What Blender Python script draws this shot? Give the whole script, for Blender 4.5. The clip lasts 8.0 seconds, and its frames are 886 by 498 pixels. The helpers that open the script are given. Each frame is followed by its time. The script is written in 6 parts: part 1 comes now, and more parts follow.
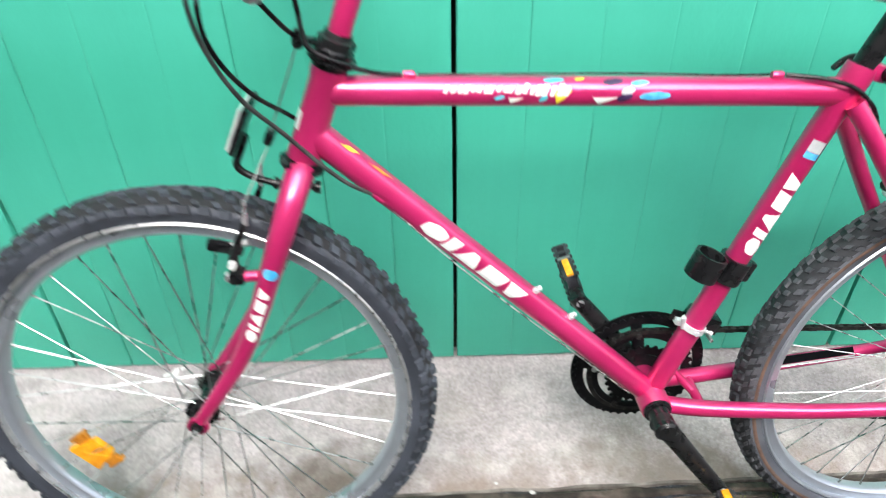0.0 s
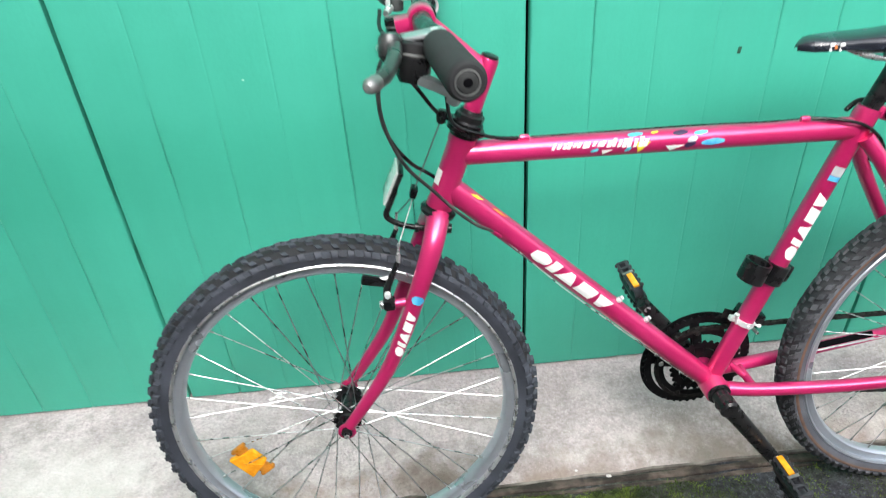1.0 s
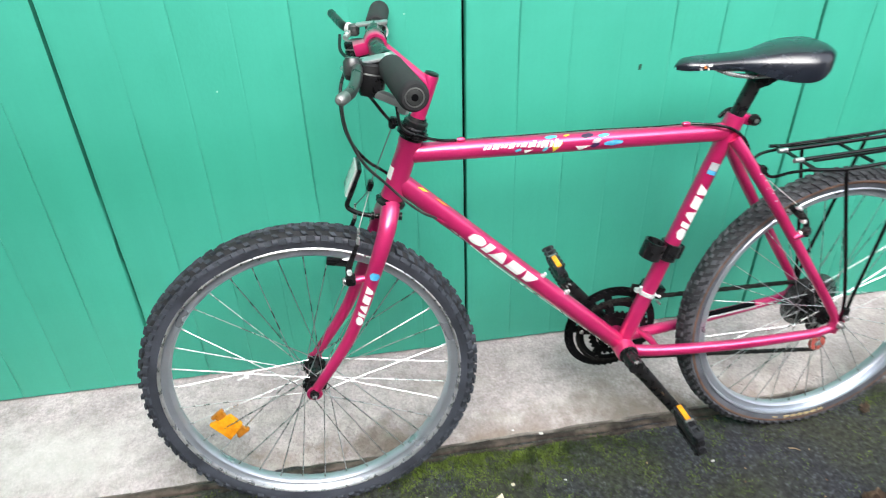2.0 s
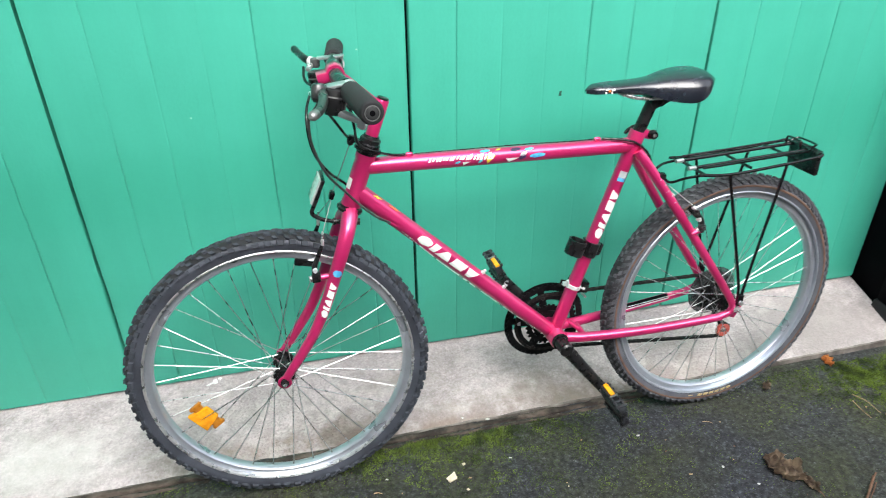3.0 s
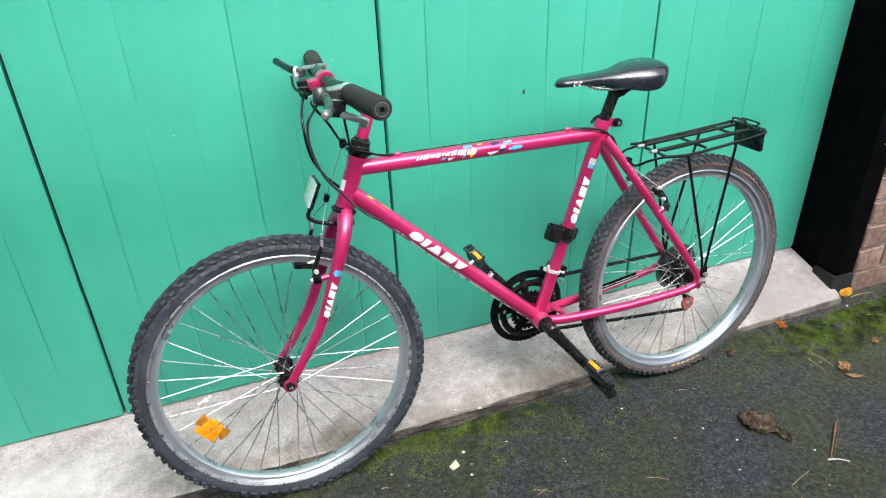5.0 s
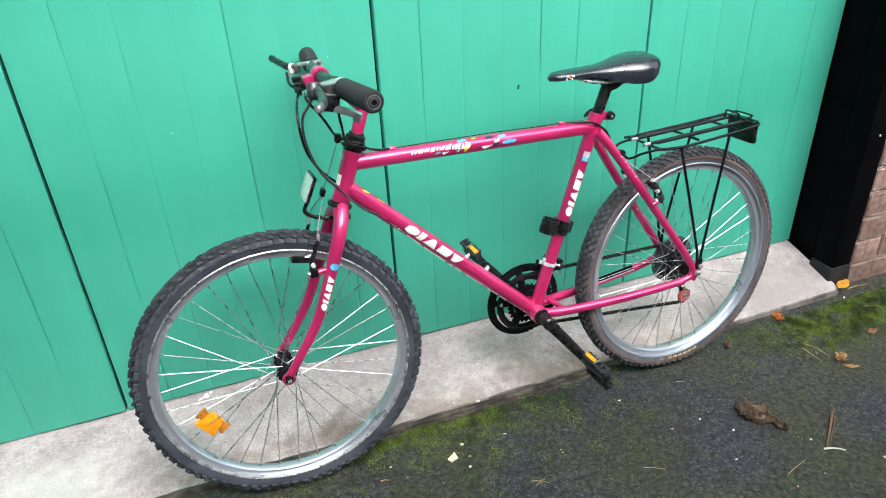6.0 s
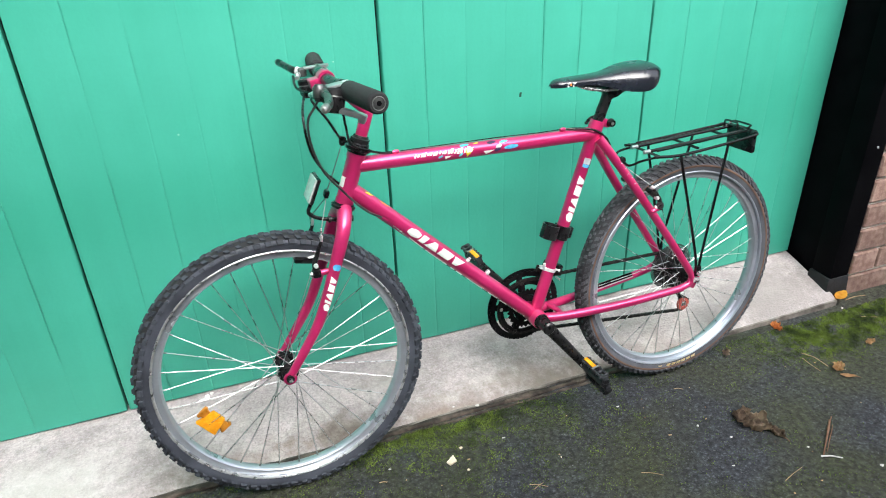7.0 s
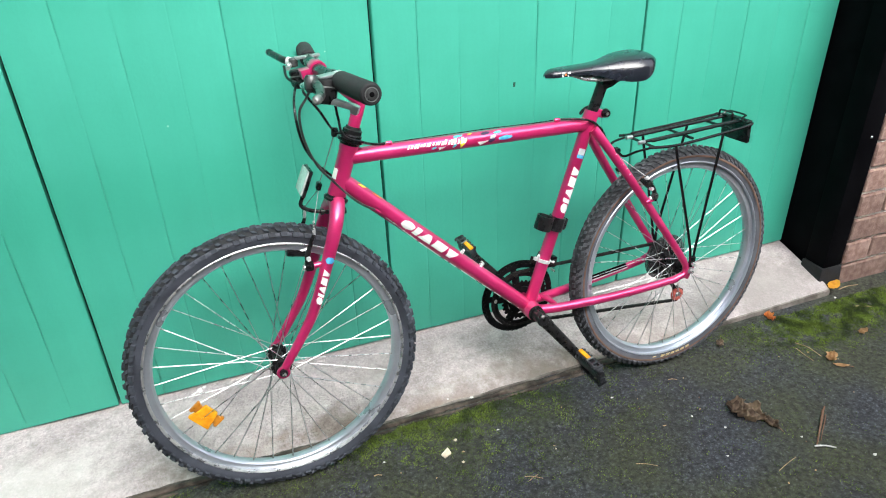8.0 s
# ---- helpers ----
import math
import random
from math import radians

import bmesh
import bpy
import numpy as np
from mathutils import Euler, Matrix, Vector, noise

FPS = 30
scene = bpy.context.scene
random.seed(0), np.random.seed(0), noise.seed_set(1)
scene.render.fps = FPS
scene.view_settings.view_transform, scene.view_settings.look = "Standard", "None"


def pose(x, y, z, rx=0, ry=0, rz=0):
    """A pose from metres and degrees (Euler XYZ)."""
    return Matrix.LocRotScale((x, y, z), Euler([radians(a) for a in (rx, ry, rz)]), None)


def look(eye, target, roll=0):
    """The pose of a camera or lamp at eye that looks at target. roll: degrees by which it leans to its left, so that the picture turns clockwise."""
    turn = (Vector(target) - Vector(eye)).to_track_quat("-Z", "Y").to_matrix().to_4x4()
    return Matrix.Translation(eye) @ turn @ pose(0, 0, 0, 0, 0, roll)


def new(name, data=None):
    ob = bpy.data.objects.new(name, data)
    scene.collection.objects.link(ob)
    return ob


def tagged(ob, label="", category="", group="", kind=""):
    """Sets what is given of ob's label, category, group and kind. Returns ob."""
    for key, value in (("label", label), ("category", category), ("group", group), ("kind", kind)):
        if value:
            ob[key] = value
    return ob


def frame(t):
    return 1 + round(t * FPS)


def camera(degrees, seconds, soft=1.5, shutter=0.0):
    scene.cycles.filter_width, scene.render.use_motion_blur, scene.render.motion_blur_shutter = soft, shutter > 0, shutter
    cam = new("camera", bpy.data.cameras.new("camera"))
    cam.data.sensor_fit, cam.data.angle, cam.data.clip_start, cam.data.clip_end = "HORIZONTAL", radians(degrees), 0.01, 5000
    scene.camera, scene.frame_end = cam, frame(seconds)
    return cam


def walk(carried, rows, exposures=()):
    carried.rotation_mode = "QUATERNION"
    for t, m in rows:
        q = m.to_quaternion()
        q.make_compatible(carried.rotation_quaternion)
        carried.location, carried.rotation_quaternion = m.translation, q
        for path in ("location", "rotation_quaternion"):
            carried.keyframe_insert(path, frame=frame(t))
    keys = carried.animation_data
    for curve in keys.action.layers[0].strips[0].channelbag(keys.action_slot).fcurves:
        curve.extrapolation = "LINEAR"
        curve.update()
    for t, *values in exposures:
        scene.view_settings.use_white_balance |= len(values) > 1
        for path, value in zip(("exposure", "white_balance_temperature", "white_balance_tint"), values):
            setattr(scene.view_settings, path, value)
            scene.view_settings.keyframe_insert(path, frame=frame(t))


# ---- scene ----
cam = camera(65.6, 8.0, soft=1.0, shutter=0.5)
PATH = [
    (0, (1.208, -0.978, 1.018), (1.234, 0.629, -0.173), -1.0),
    (0.2, (1.153, -1.026, 1.050), (1.218, 0.622, -0.081), -2.7),
    (0.5, (1.086, -1.072, 1.102), (1.177, 0.584, -0.017), -4.8),
    (0.8, (1.050, -1.106, 1.124), (1.131, 0.531, -0.022), -4.5),
    (1, (1.033, -1.127, 1.145), (1.101, 0.517, 0.009), -3.9),
    (1.2, (1.026, -1.153, 1.174), (1.094, 0.508, 0.061), -4.2),
    (1.5, (1.019, -1.198, 1.196), (1.125, 0.454, 0.074), -3.7),
    (1.7, (1.017, -1.235, 1.207), (1.181, 0.407, 0.076), -2.7),
    (2.8, (0.984, -1.479, 1.266), (1.318, 0.176, 0.195), -1.1),
    (3, (0.972, -1.497, 1.272), (1.358, 0.164, 0.227), -0.6),
    (3.2, (0.956, -1.514, 1.268), (1.369, 0.151, 0.240), -0.3),
    (3.5, (0.909, -1.508, 1.269), (1.379, 0.144, 0.244), -1.2),
    (4, (0.849, -1.507, 1.268), (1.401, 0.117, 0.239), -2.1),
    (4.5, (0.833, -1.516, 1.261), (1.415, 0.11, 0.252), -1.9),
    (4.7, (0.834, -1.529, 1.263), (1.413, 0.102, 0.262), -2.0),
    (5.8, (0.838, -1.563, 1.259), (1.406, 0.071, 0.254), -2.3),
    (6, (0.842, -1.57, 1.256), (1.41, 0.067, 0.257), -2.8),
    (6.5, (0.84, -1.586, 1.253), (1.414, 0.066, 0.282), -2.8),
    (7, (0.831, -1.593, 1.247), (1.405, 0.061, 0.279), -2.1),
    (7.3, (0.822, -1.594, 1.250), (1.366, 0.058, 0.262), -2.1),
    (7.5, (0.822, -1.588, 1.245), (1.346, 0.066, 0.25), -2.4),
    (7.8, (0.829, -1.580, 1.248), (1.403, 0.051, 0.242), -2.0),
    (8, (0.833, -1.579, 1.246), (1.421, 0.053, 0.251), -2.0),
]
walk(cam, [(t, look(eye, target, roll)) for t, eye, target, roll in PATH], exposures=[(0, 2.02), (0.8, 1.87), (3, 1.85), (8, 1.86)])

# ---- light ----
world = bpy.data.worlds.new("sky")
scene.world = world
world.use_nodes = True
wn = world.node_tree.nodes
sky = wn.new("ShaderNodeTexSky")
sky.sky_type = "NISHITA"
sky.sun_disc = False
SUN_UP, SUN_ROUND = radians(48), radians(177)
sky.sun_elevation, sky.sun_rotation = SUN_UP, SUN_ROUND
sky.air_density, sky.dust_density = 1.0, 4.0
wn["Background"].inputs[1].default_value = 0.12
veil = wn.new("ShaderNodeHueSaturation")
veil.inputs["Saturation"].default_value = 0.35
world.node_tree.links.new(sky.outputs[0], veil.inputs["Color"])
world.node_tree.links.new(veil.outputs[0], wn["Background"].inputs[0])
# a broad bright part of an overcast sky, high behind the camera
sun = new("sun", bpy.data.lights.new("sun", "SUN"))
sun.data.energy, sun.data.angle, sun.data.color = 1.25, radians(60), (1.0, 0.99, 0.985)
sun.matrix_world = look((0, 0, 0), (-math.sin(SUN_ROUND) * math.cos(SUN_UP), -math.cos(SUN_ROUND) * math.cos(SUN_UP), -math.sin(SUN_UP)))

# ---- materials ----
def mat(name, c1, c2=None, scale=30.0, rough=0.5, rough2=None, metal=0.0, bump=0.0, bscale=300.0, coat=0.0, fine=0.0,
        island=0.0, rand=0.0, spec=0.5, coat_rough=0.10):
    m = bpy.data.materials.new(name)
    m.use_nodes = True
    nt = m.node_tree
    b = nt.nodes["Principled BSDF"]
    co = nt.nodes.new("ShaderNodeTexCoord")
    n1 = nt.nodes.new("ShaderNodeTexNoise")
    n1.inputs["Scale"].default_value, n1.inputs["Detail"].default_value = scale, 6
    nt.links.new(co.outputs["Object"], n1.inputs["Vector"])
    ramp = nt.nodes.new("ShaderNodeValToRGB")
    ramp.color_ramp.elements[0].position, ramp.color_ramp.elements[1].position = 0.38, 0.64
    ramp.color_ramp.elements[0].color, ramp.color_ramp.elements[1].color = (*c1, 1), (*(c2 or c1), 1)
    nt.links.new(n1.outputs["Fac"], ramp.inputs[0])
    out = ramp.outputs[0]
    n2 = nt.nodes.new("ShaderNodeTexNoise")
    n2.inputs["Scale"].default_value, n2.inputs["Detail"].default_value = bscale, 4
    nt.links.new(co.outputs["Object"], n2.inputs["Vector"])

    def scaled(colour, value, low, high):
        r = nt.nodes.new("ShaderNodeMapRange")
        r.inputs["To Min"].default_value, r.inputs["To Max"].default_value = low, high
        nt.links.new(value, r.inputs["Value"])
        mul = nt.nodes.new("ShaderNodeVectorMath")
        mul.operation = "MULTIPLY"
        nt.links.new(colour, mul.inputs[0])
        nt.links.new(r.outputs[0], mul.inputs[1])
        return mul.outputs[0]

    if fine:
        out = scaled(out, n2.outputs["Fac"], 1 - fine, 1 + fine)
    if rand:
        info = nt.nodes.new("ShaderNodeObjectInfo")
        out = scaled(out, info.outputs["Random"], 1 - rand, 1 + rand)
    if island:
        geo = nt.nodes.new("ShaderNodeNewGeometry")
        out = scaled(out, geo.outputs["Random Per Island"], 1 - island, 1 + island)
    nt.links.new(out, b.inputs["Base Color"])
    r = nt.nodes.new("ShaderNodeMapRange")
    r.inputs["From Min"].default_value, r.inputs["From Max"].default_value = 0.35, 0.65
    r.inputs["To Min"].default_value, r.inputs["To Max"].default_value = rough, rough2 if rough2 is not None else rough
    nt.links.new(n1.outputs["Fac"], r.inputs["Value"])
    nt.links.new(r.outputs[0], b.inputs["Roughness"])
    b.inputs["Metallic"].default_value = metal
    b.inputs["Specular IOR Level"].default_value = spec
    b.inputs["Coat Weight"].default_value = coat
    b.inputs["Coat Roughness"].default_value = coat_rough
    b.inputs["Coat IOR"].default_value = 1.6
    if bump:
        bp = nt.nodes.new("ShaderNodeBump")
        bp.inputs["Strength"].default_value, bp.inputs["Distance"].default_value = 1.0, bump
        nt.links.new(n2.outputs["Fac"], bp.inputs["Height"])
        nt.links.new(bp.outputs[0], b.inputs["Normal"])
    return m


PINK = mat("pink_paint", (0.62, 0.017, 0.140), (0.70, 0.029, 0.178), 9, 0.30, 0.40, metal=0.42, coat=1.0, fine=0.05, bscale=600, coat_rough=0.20)
BLACK = mat("black_plastic", (0.006, 0.006, 0.007), (0.014, 0.014, 0.015), 40, 0.22, 0.34, bump=0.0001, bscale=500, spec=0.4)
SATIN = mat("satin_black_metal", (0.006, 0.006, 0.007), (0.014, 0.014, 0.015), 60, 0.22, 0.36, bump=0.00006, coat=0.1, spec=0.35)
RINGS = mat("black_chainring_metal", (0.003, 0.003, 0.004), (0.009, 0.009, 0.010), 60, 0.32, 0.48, spec=0.18)
FOAM = mat("black_foam", (0.013, 0.014, 0.016), (0.022, 0.023, 0.025), 50, 0.8, 0.9, bump=0.0006, bscale=700)
RUBBER = mat("tyre_rubber", (0.020, 0.025, 0.034), (0.056, 0.066, 0.084), 22, 0.7, 0.88, bump=0.0004, bscale=450, fine=0.25)
RUBBER2 = mat("dusty_tyre_rubber", (0.030, 0.033, 0.040), (0.090, 0.095, 0.106), 26, 0.7, 0.9, bump=0.0004, bscale=450, fine=0.25)
# darker copies of the tyre rubbers: shade between tread blocks as colour
RUBBERGAP = mat("gap_shaded_rubber", (0.008, 0.009, 0.011), (0.020, 0.021, 0.024), 22, 0.75, 0.9, fine=0.25)
RUBBERGAP2 = mat("dusty_gap_shaded_rubber", (0.017, 0.019, 0.023), (0.038, 0.040, 0.045), 22, 0.75, 0.9, fine=0.25)
SIDE = mat("dark_tyre_sidewall", (0.033, 0.038, 0.050), (0.060, 0.069, 0.089), 18, 0.5, 0.7, bump=0.0002, fine=0.15)
PEDAL = mat("scuffed_black_plastic", (0.007, 0.007, 0.009), (0.036, 0.039, 0.046), 45, 0.3, 0.5, bump=0.0003, bscale=400, fine=0.2)
GUARD = mat("grey_plastic_disc", (0.030, 0.034, 0.036), (0.070, 0.076, 0.080), 40, 0.25, 0.4, fine=0.1)
RACK = mat("glossy_black_rack", (0.003, 0.003, 0.004), (0.007, 0.007, 0.008), 60, 0.12, 0.2, coat=0.35, spec=0.4)
SIDE2 = mat("grey_tyre_sidewall", (0.062, 0.069, 0.085), (0.108, 0.118, 0.140), 18, 0.6, 0.8, bump=0.0002, fine=0.15)
ZINC = mat("bright_zinc", (0.70, 0.71, 0.73), (0.84, 0.85, 0.86), 60, 0.25, 0.4, metal=0.35)
LEVER = mat("dark_grey_alloy", (0.052, 0.056, 0.057), (0.105, 0.110, 0.110), 60, 0.25, 0.4, metal=0.6, fine=0.1)
CREAM = mat("cream_yellow_lettering", (0.62, 0.47, 0.20), (0.74, 0.62, 0.36), 160, 0.6, 0.7, fine=0.2)
FLECK = mat("pale_green_paint_fleck", (0.30, 0.55, 0.46), (0.42, 0.64, 0.55), 80, 0.6)
BROWN = mat("brown_tyre_band", (0.10, 0.058, 0.040), (0.17, 0.10, 0.07), 30, 0.8, 0.9, fine=0.2)
ALLOY = mat("brushed_alloy", (0.42, 0.44, 0.46), (0.60, 0.62, 0.64), 25, 0.28, 0.42, metal=0.75, bump=0.00015, bscale=500, fine=0.08)
STEEL = mat("bright_steel", (0.60, 0.61, 0.62), (0.74, 0.75, 0.75), 60, 0.22, 0.4, metal=0.8)
SPOKE = mat("spoke_steel", (0.50, 0.51, 0.52), (0.62, 0.63, 0.64), 60, 0.24, 0.36, metal=1.0)
RIM = mat("polished_rim", (0.46, 0.50, 0.56), (0.53, 0.575, 0.64), 12, 0.27, 0.35, metal=0.7, fine=0.05)
GREY = mat("dull_grey_metal", (0.20, 0.21, 0.21), (0.32, 0.33, 0.32), 50, 0.35, 0.5, metal=0.7, fine=0.1)
DARKMETAL = mat("oily_dark_metal", (0.012, 0.012, 0.012), (0.036, 0.034, 0.032), 90, 0.40, 0.6, metal=0.3, fine=0.2, spec=0.25)
CABLE = mat("black_cable_housing", (0.005, 0.005, 0.006), (0.011, 0.011, 0.012), 40, 0.22, 0.32)
CABLEGREY = mat("worn_grey_cable_housing", (0.030, 0.030, 0.031), (0.075, 0.075, 0.073), 60, 0.3, 0.4)
WHITE = mat("white_transfer", (0.78, 0.78, 0.77), (0.86, 0.85, 0.84), 50, 0.4, 0.5, fine=0.06)
BLUE = mat("blue_transfer", (0.05, 0.34, 0.62), (0.12, 0.48, 0.72), 120, 0.4, 0.5)
CYAN = mat("turquoise_transfer", (0.05, 0.42, 0.55), (0.12, 0.52, 0.62), 120, 0.4, 0.5)
YELLOW = mat("yellow_transfer", (0.80, 0.62, 0.03), (0.86, 0.70, 0.10), 80, 0.4, 0.5)
ORANGE = mat("orange_transfer", (0.75, 0.16, 0.03), (0.80, 0.24, 0.05), 80, 0.4, 0.5)
NAVY = mat("dark_violet_transfer", (0.025, 0.010, 0.05), (0.05, 0.02, 0.08), 80, 0.4, 0.5)
SILVERTAG = mat("silver_transfer", (0.50, 0.52, 0.53), (0.66, 0.67, 0.68), 80, 0.35, 0.5, metal=0.3)
AMBER = mat("amber_reflector", (0.90, 0.33, 0.01), (1.0, 0.46, 0.02), 90, 0.16, 0.25, bump=0.0006, bscale=260, coat=0.5)
AMBERDARK = mat("dark_amber_plastic", (0.42, 0.15, 0.015), (0.58, 0.22, 0.02), 90, 0.25, 0.35, bump=0.0004, bscale=260)
CLEAR = mat("clear_reflector", (0.72, 0.75, 0.74), (0.84, 0.86, 0.85), 120, 0.12, 0.25, metal=0.25, bump=0.0005, bscale=320, coat=0.5)
RED = mat("red_plastic", (0.46, 0.08, 0.06), (0.58, 0.14, 0.11), 90, 0.4, 0.55)
REDDARK = mat("dark_red_reflector", (0.020, 0.004, 0.004), (0.035, 0.006, 0.006), 90, 0.2, 0.3)
LEATHER = mat("black_saddle_vinyl", (0.008, 0.010, 0.016), (0.015, 0.019, 0.030), 26, 0.22, 0.30, bump=0.00015, bscale=420, coat=0.35, spec=0.6)
GREEN = mat("green_door_paint", (0.046, 0.375, 0.266), (0.061, 0.437, 0.322), 2.6, 0.42, 0.55, bump=0.0005, bscale=120, fine=0.03, rand=0.02)
DARKGREEN = mat("dark_paint_chip", (0.01, 0.06, 0.035), (0.015, 0.09, 0.05), 80, 0.6)
BLACKPAINT = mat("black_frame_paint", (0.0016, 0.0016, 0.0024), (0.0040, 0.0040, 0.0052), 12, 0.6, 0.75, bump=0.0004, bscale=150, spec=0.04)
DIRTY = mat("dirty_concrete_face", (0.085, 0.075, 0.065), (0.22, 0.20, 0.18), 22, 0.9, 0.95, bump=0.003, bscale=90, fine=0.3)
WORN = mat("worn_black_paint", (0.003, 0.003, 0.004), (0.015, 0.017, 0.021), 30, 0.6, 0.8, bump=0.001, bscale=120, fine=0.3)
# near-black: the shade seen through door gaps is put into this colour
GAPDARK = mat("dark_behind_door_gaps", (0.01, 0.01, 0.01), (0.02, 0.02, 0.02), 4, 0.9)
EDGING = mat("weathered_edging", (0.024, 0.018, 0.014), (0.120, 0.094, 0.078), 26, 0.85, 0.95, bump=0.003, bscale=110, fine=0.3)
STONE = mat("grey_grit", (0.020, 0.022, 0.024), (0.085, 0.089, 0.092), 20, 0.75, 0.9, island=0.8)
MOSS = mat("green_moss", (0.022, 0.040, 0.007), (0.128, 0.188, 0.022), 22, 0.85, 0.95, island=0.8)
BRICK = mat("red_brown_brick", (0.19, 0.112, 0.090), (0.33, 0.228, 0.192), 34, 0.85, 0.95, bump=0.002, bscale=170, fine=0.25, rand=0.22)
MORTAR = mat("grey_mortar", (0.56, 0.54, 0.52), (0.72, 0.70, 0.67), 30, 0.9, 0.95, bump=0.003, bscale=140, fine=0.2)
PLASTER = mat("plain_grey_wall", (0.16, 0.155, 0.15), (0.22, 0.215, 0.20), 2, 0.9, 0.95, bump=0.003, bscale=40, fine=0.1)
LEAFBROWN = mat("brown_dead_leaf", (0.085, 0.052, 0.035), (0.36, 0.27, 0.185), 30, 0.6, 0.8, bump=0.001, bscale=200, fine=0.3)
LEAFTAN = mat("tan_fallen_leaf", (0.44, 0.25, 0.11), (0.66, 0.44, 0.23), 50, 0.55, 0.7, fine=0.2)
LEAFORANGE = mat("orange_fallen_leaf", (0.62, 0.20, 0.05), (0.76, 0.34, 0.10), 50, 0.55, 0.7, fine=0.15)
LEAFYELLOW = mat("yellow_fallen_leaf", (0.70, 0.34, 0.03), (0.80, 0.47, 0.06), 50, 0.5, 0.7, fine=0.15)
TWIG = mat("brown_twig", (0.11, 0.055, 0.03), (0.20, 0.11, 0.07), 60, 0.8, 0.9)
STRAW = mat("pale_straw", (0.32, 0.21, 0.11), (0.46, 0.33, 0.19), 60, 0.7, 0.8)
PALE = mat("cream_wood_chip", (0.62, 0.52, 0.38), (0.74, 0.66, 0.52), 90, 0.7, 0.8, fine=0.1)
PEBBLE = mat("white_pebble", (0.50, 0.49, 0.47), (0.66, 0.65, 0.63), 90, 0.6, 0.7)


def tarmac():
    """Worn dark tarmac: chippings of mixed greys in a dark binder, dulled by a green film in patches."""
    m = mat("mossy_tarmac", (0.014, 0.0155, 0.019), (0.031, 0.034, 0.041), 5, 0.75, 0.9)
    nt = m.node_tree
    b = nt.nodes["Principled BSDF"]
    co = nt.nodes["Texture Coordinate"]
    v = nt.nodes.new("ShaderNodeTexVoronoi")
    v.inputs["Scale"].default_value = 270
    nt.links.new(co.outputs["Object"], v.inputs["Vector"])
    hsv = nt.nodes.new("ShaderNodeSeparateColor")
    nt.links.new(v.outputs["Color"], hsv.inputs[0])
    chips = nt.nodes.new("ShaderNodeValToRGB")
    chips.color_ramp.elements[0].color, chips.color_ramp.elements[1].color = (0.007, 0.008, 0.010, 1), (0.118, 0.124, 0.148, 1)
    e = chips.color_ramp.elements.new(0.72)
    e.color = (0.024, 0.026, 0.034, 1)
    nt.links.new(hsv.outputs[0], chips.inputs[0])
    base = b.inputs["Base Color"].links[0].from_socket
    mix = nt.nodes.new("ShaderNodeMix")
    mix.data_type = "RGBA"
    mix.inputs[0].default_value = 0.40
    nt.links.new(base, mix.inputs[6])
    nt.links.new(chips.outputs[0], mix.inputs[7])
    n = nt.nodes.new("ShaderNodeTexNoise")
    n.inputs["Scale"].default_value, n.inputs["Detail"].default_value = 4.5, 8
    nt.links.new(co.outputs["Object"], n.inputs["Vector"])
    r = nt.nodes.new("ShaderNodeMapRange")
    r.inputs["From Min"].default_value, r.inputs["From Max"].default_value = 0.38, 0.60
    r.inputs["To Max"].default_value = 0.58
    nt.links.new(n.outputs["Fac"], r.inputs["Value"])
    film = nt.nodes.new("ShaderNodeMix")
    film.data_type = "RGBA"
    nt.links.new(r.outputs[0], film.inputs[0])
    nt.links.new(mix.outputs[2], film.inputs[6])
    film.inputs[7].default_value = (0.034, 0.039, 0.012, 1)
    grain = nt.nodes.new("ShaderNodeTexNoise")
    grain.inputs["Scale"].default_value, grain.inputs["Detail"].default_value, grain.inputs["Roughness"].default_value = 85, 4, 0.6
    nt.links.new(co.outputs["Object"], grain.inputs["Vector"])
    span = nt.nodes.new("ShaderNodeMapRange")
    span.inputs["From Min"].default_value, span.inputs["From Max"].default_value = 0.36, 0.66
    span.inputs["To Min"].default_value, span.inputs["To Max"].default_value = 0.40, 1.85
    nt.links.new(grain.outputs["Fac"], span.inputs["Value"])
    mul = nt.nodes.new("ShaderNodeVectorMath")
    mul.operation = "MULTIPLY"
    nt.links.new(film.outputs[2], mul.inputs[0])
    nt.links.new(span.outputs[0], mul.inputs[1])
    nt.links.new(mul.outputs[0], b.inputs["Base Color"])
    pits = nt.nodes.new("ShaderNodeBump")
    pits.inputs["Strength"].default_value, pits.inputs["Distance"].default_value = 1.0, 0.006
    nt.links.new(grain.outputs["Fac"], pits.inputs["Height"])
    bp = nt.nodes.new("ShaderNodeBump")
    nt.links.new(pits.outputs[0], bp.inputs["Normal"])
    bp.inputs["Strength"].default_value, bp.inputs["Distance"].default_value = 1.0, 0.0016
    nt.links.new(v.outputs["Distance"], bp.inputs["Height"])
    bp.invert = True
    nt.links.new(bp.outputs[0], b.inputs["Normal"])
    return m


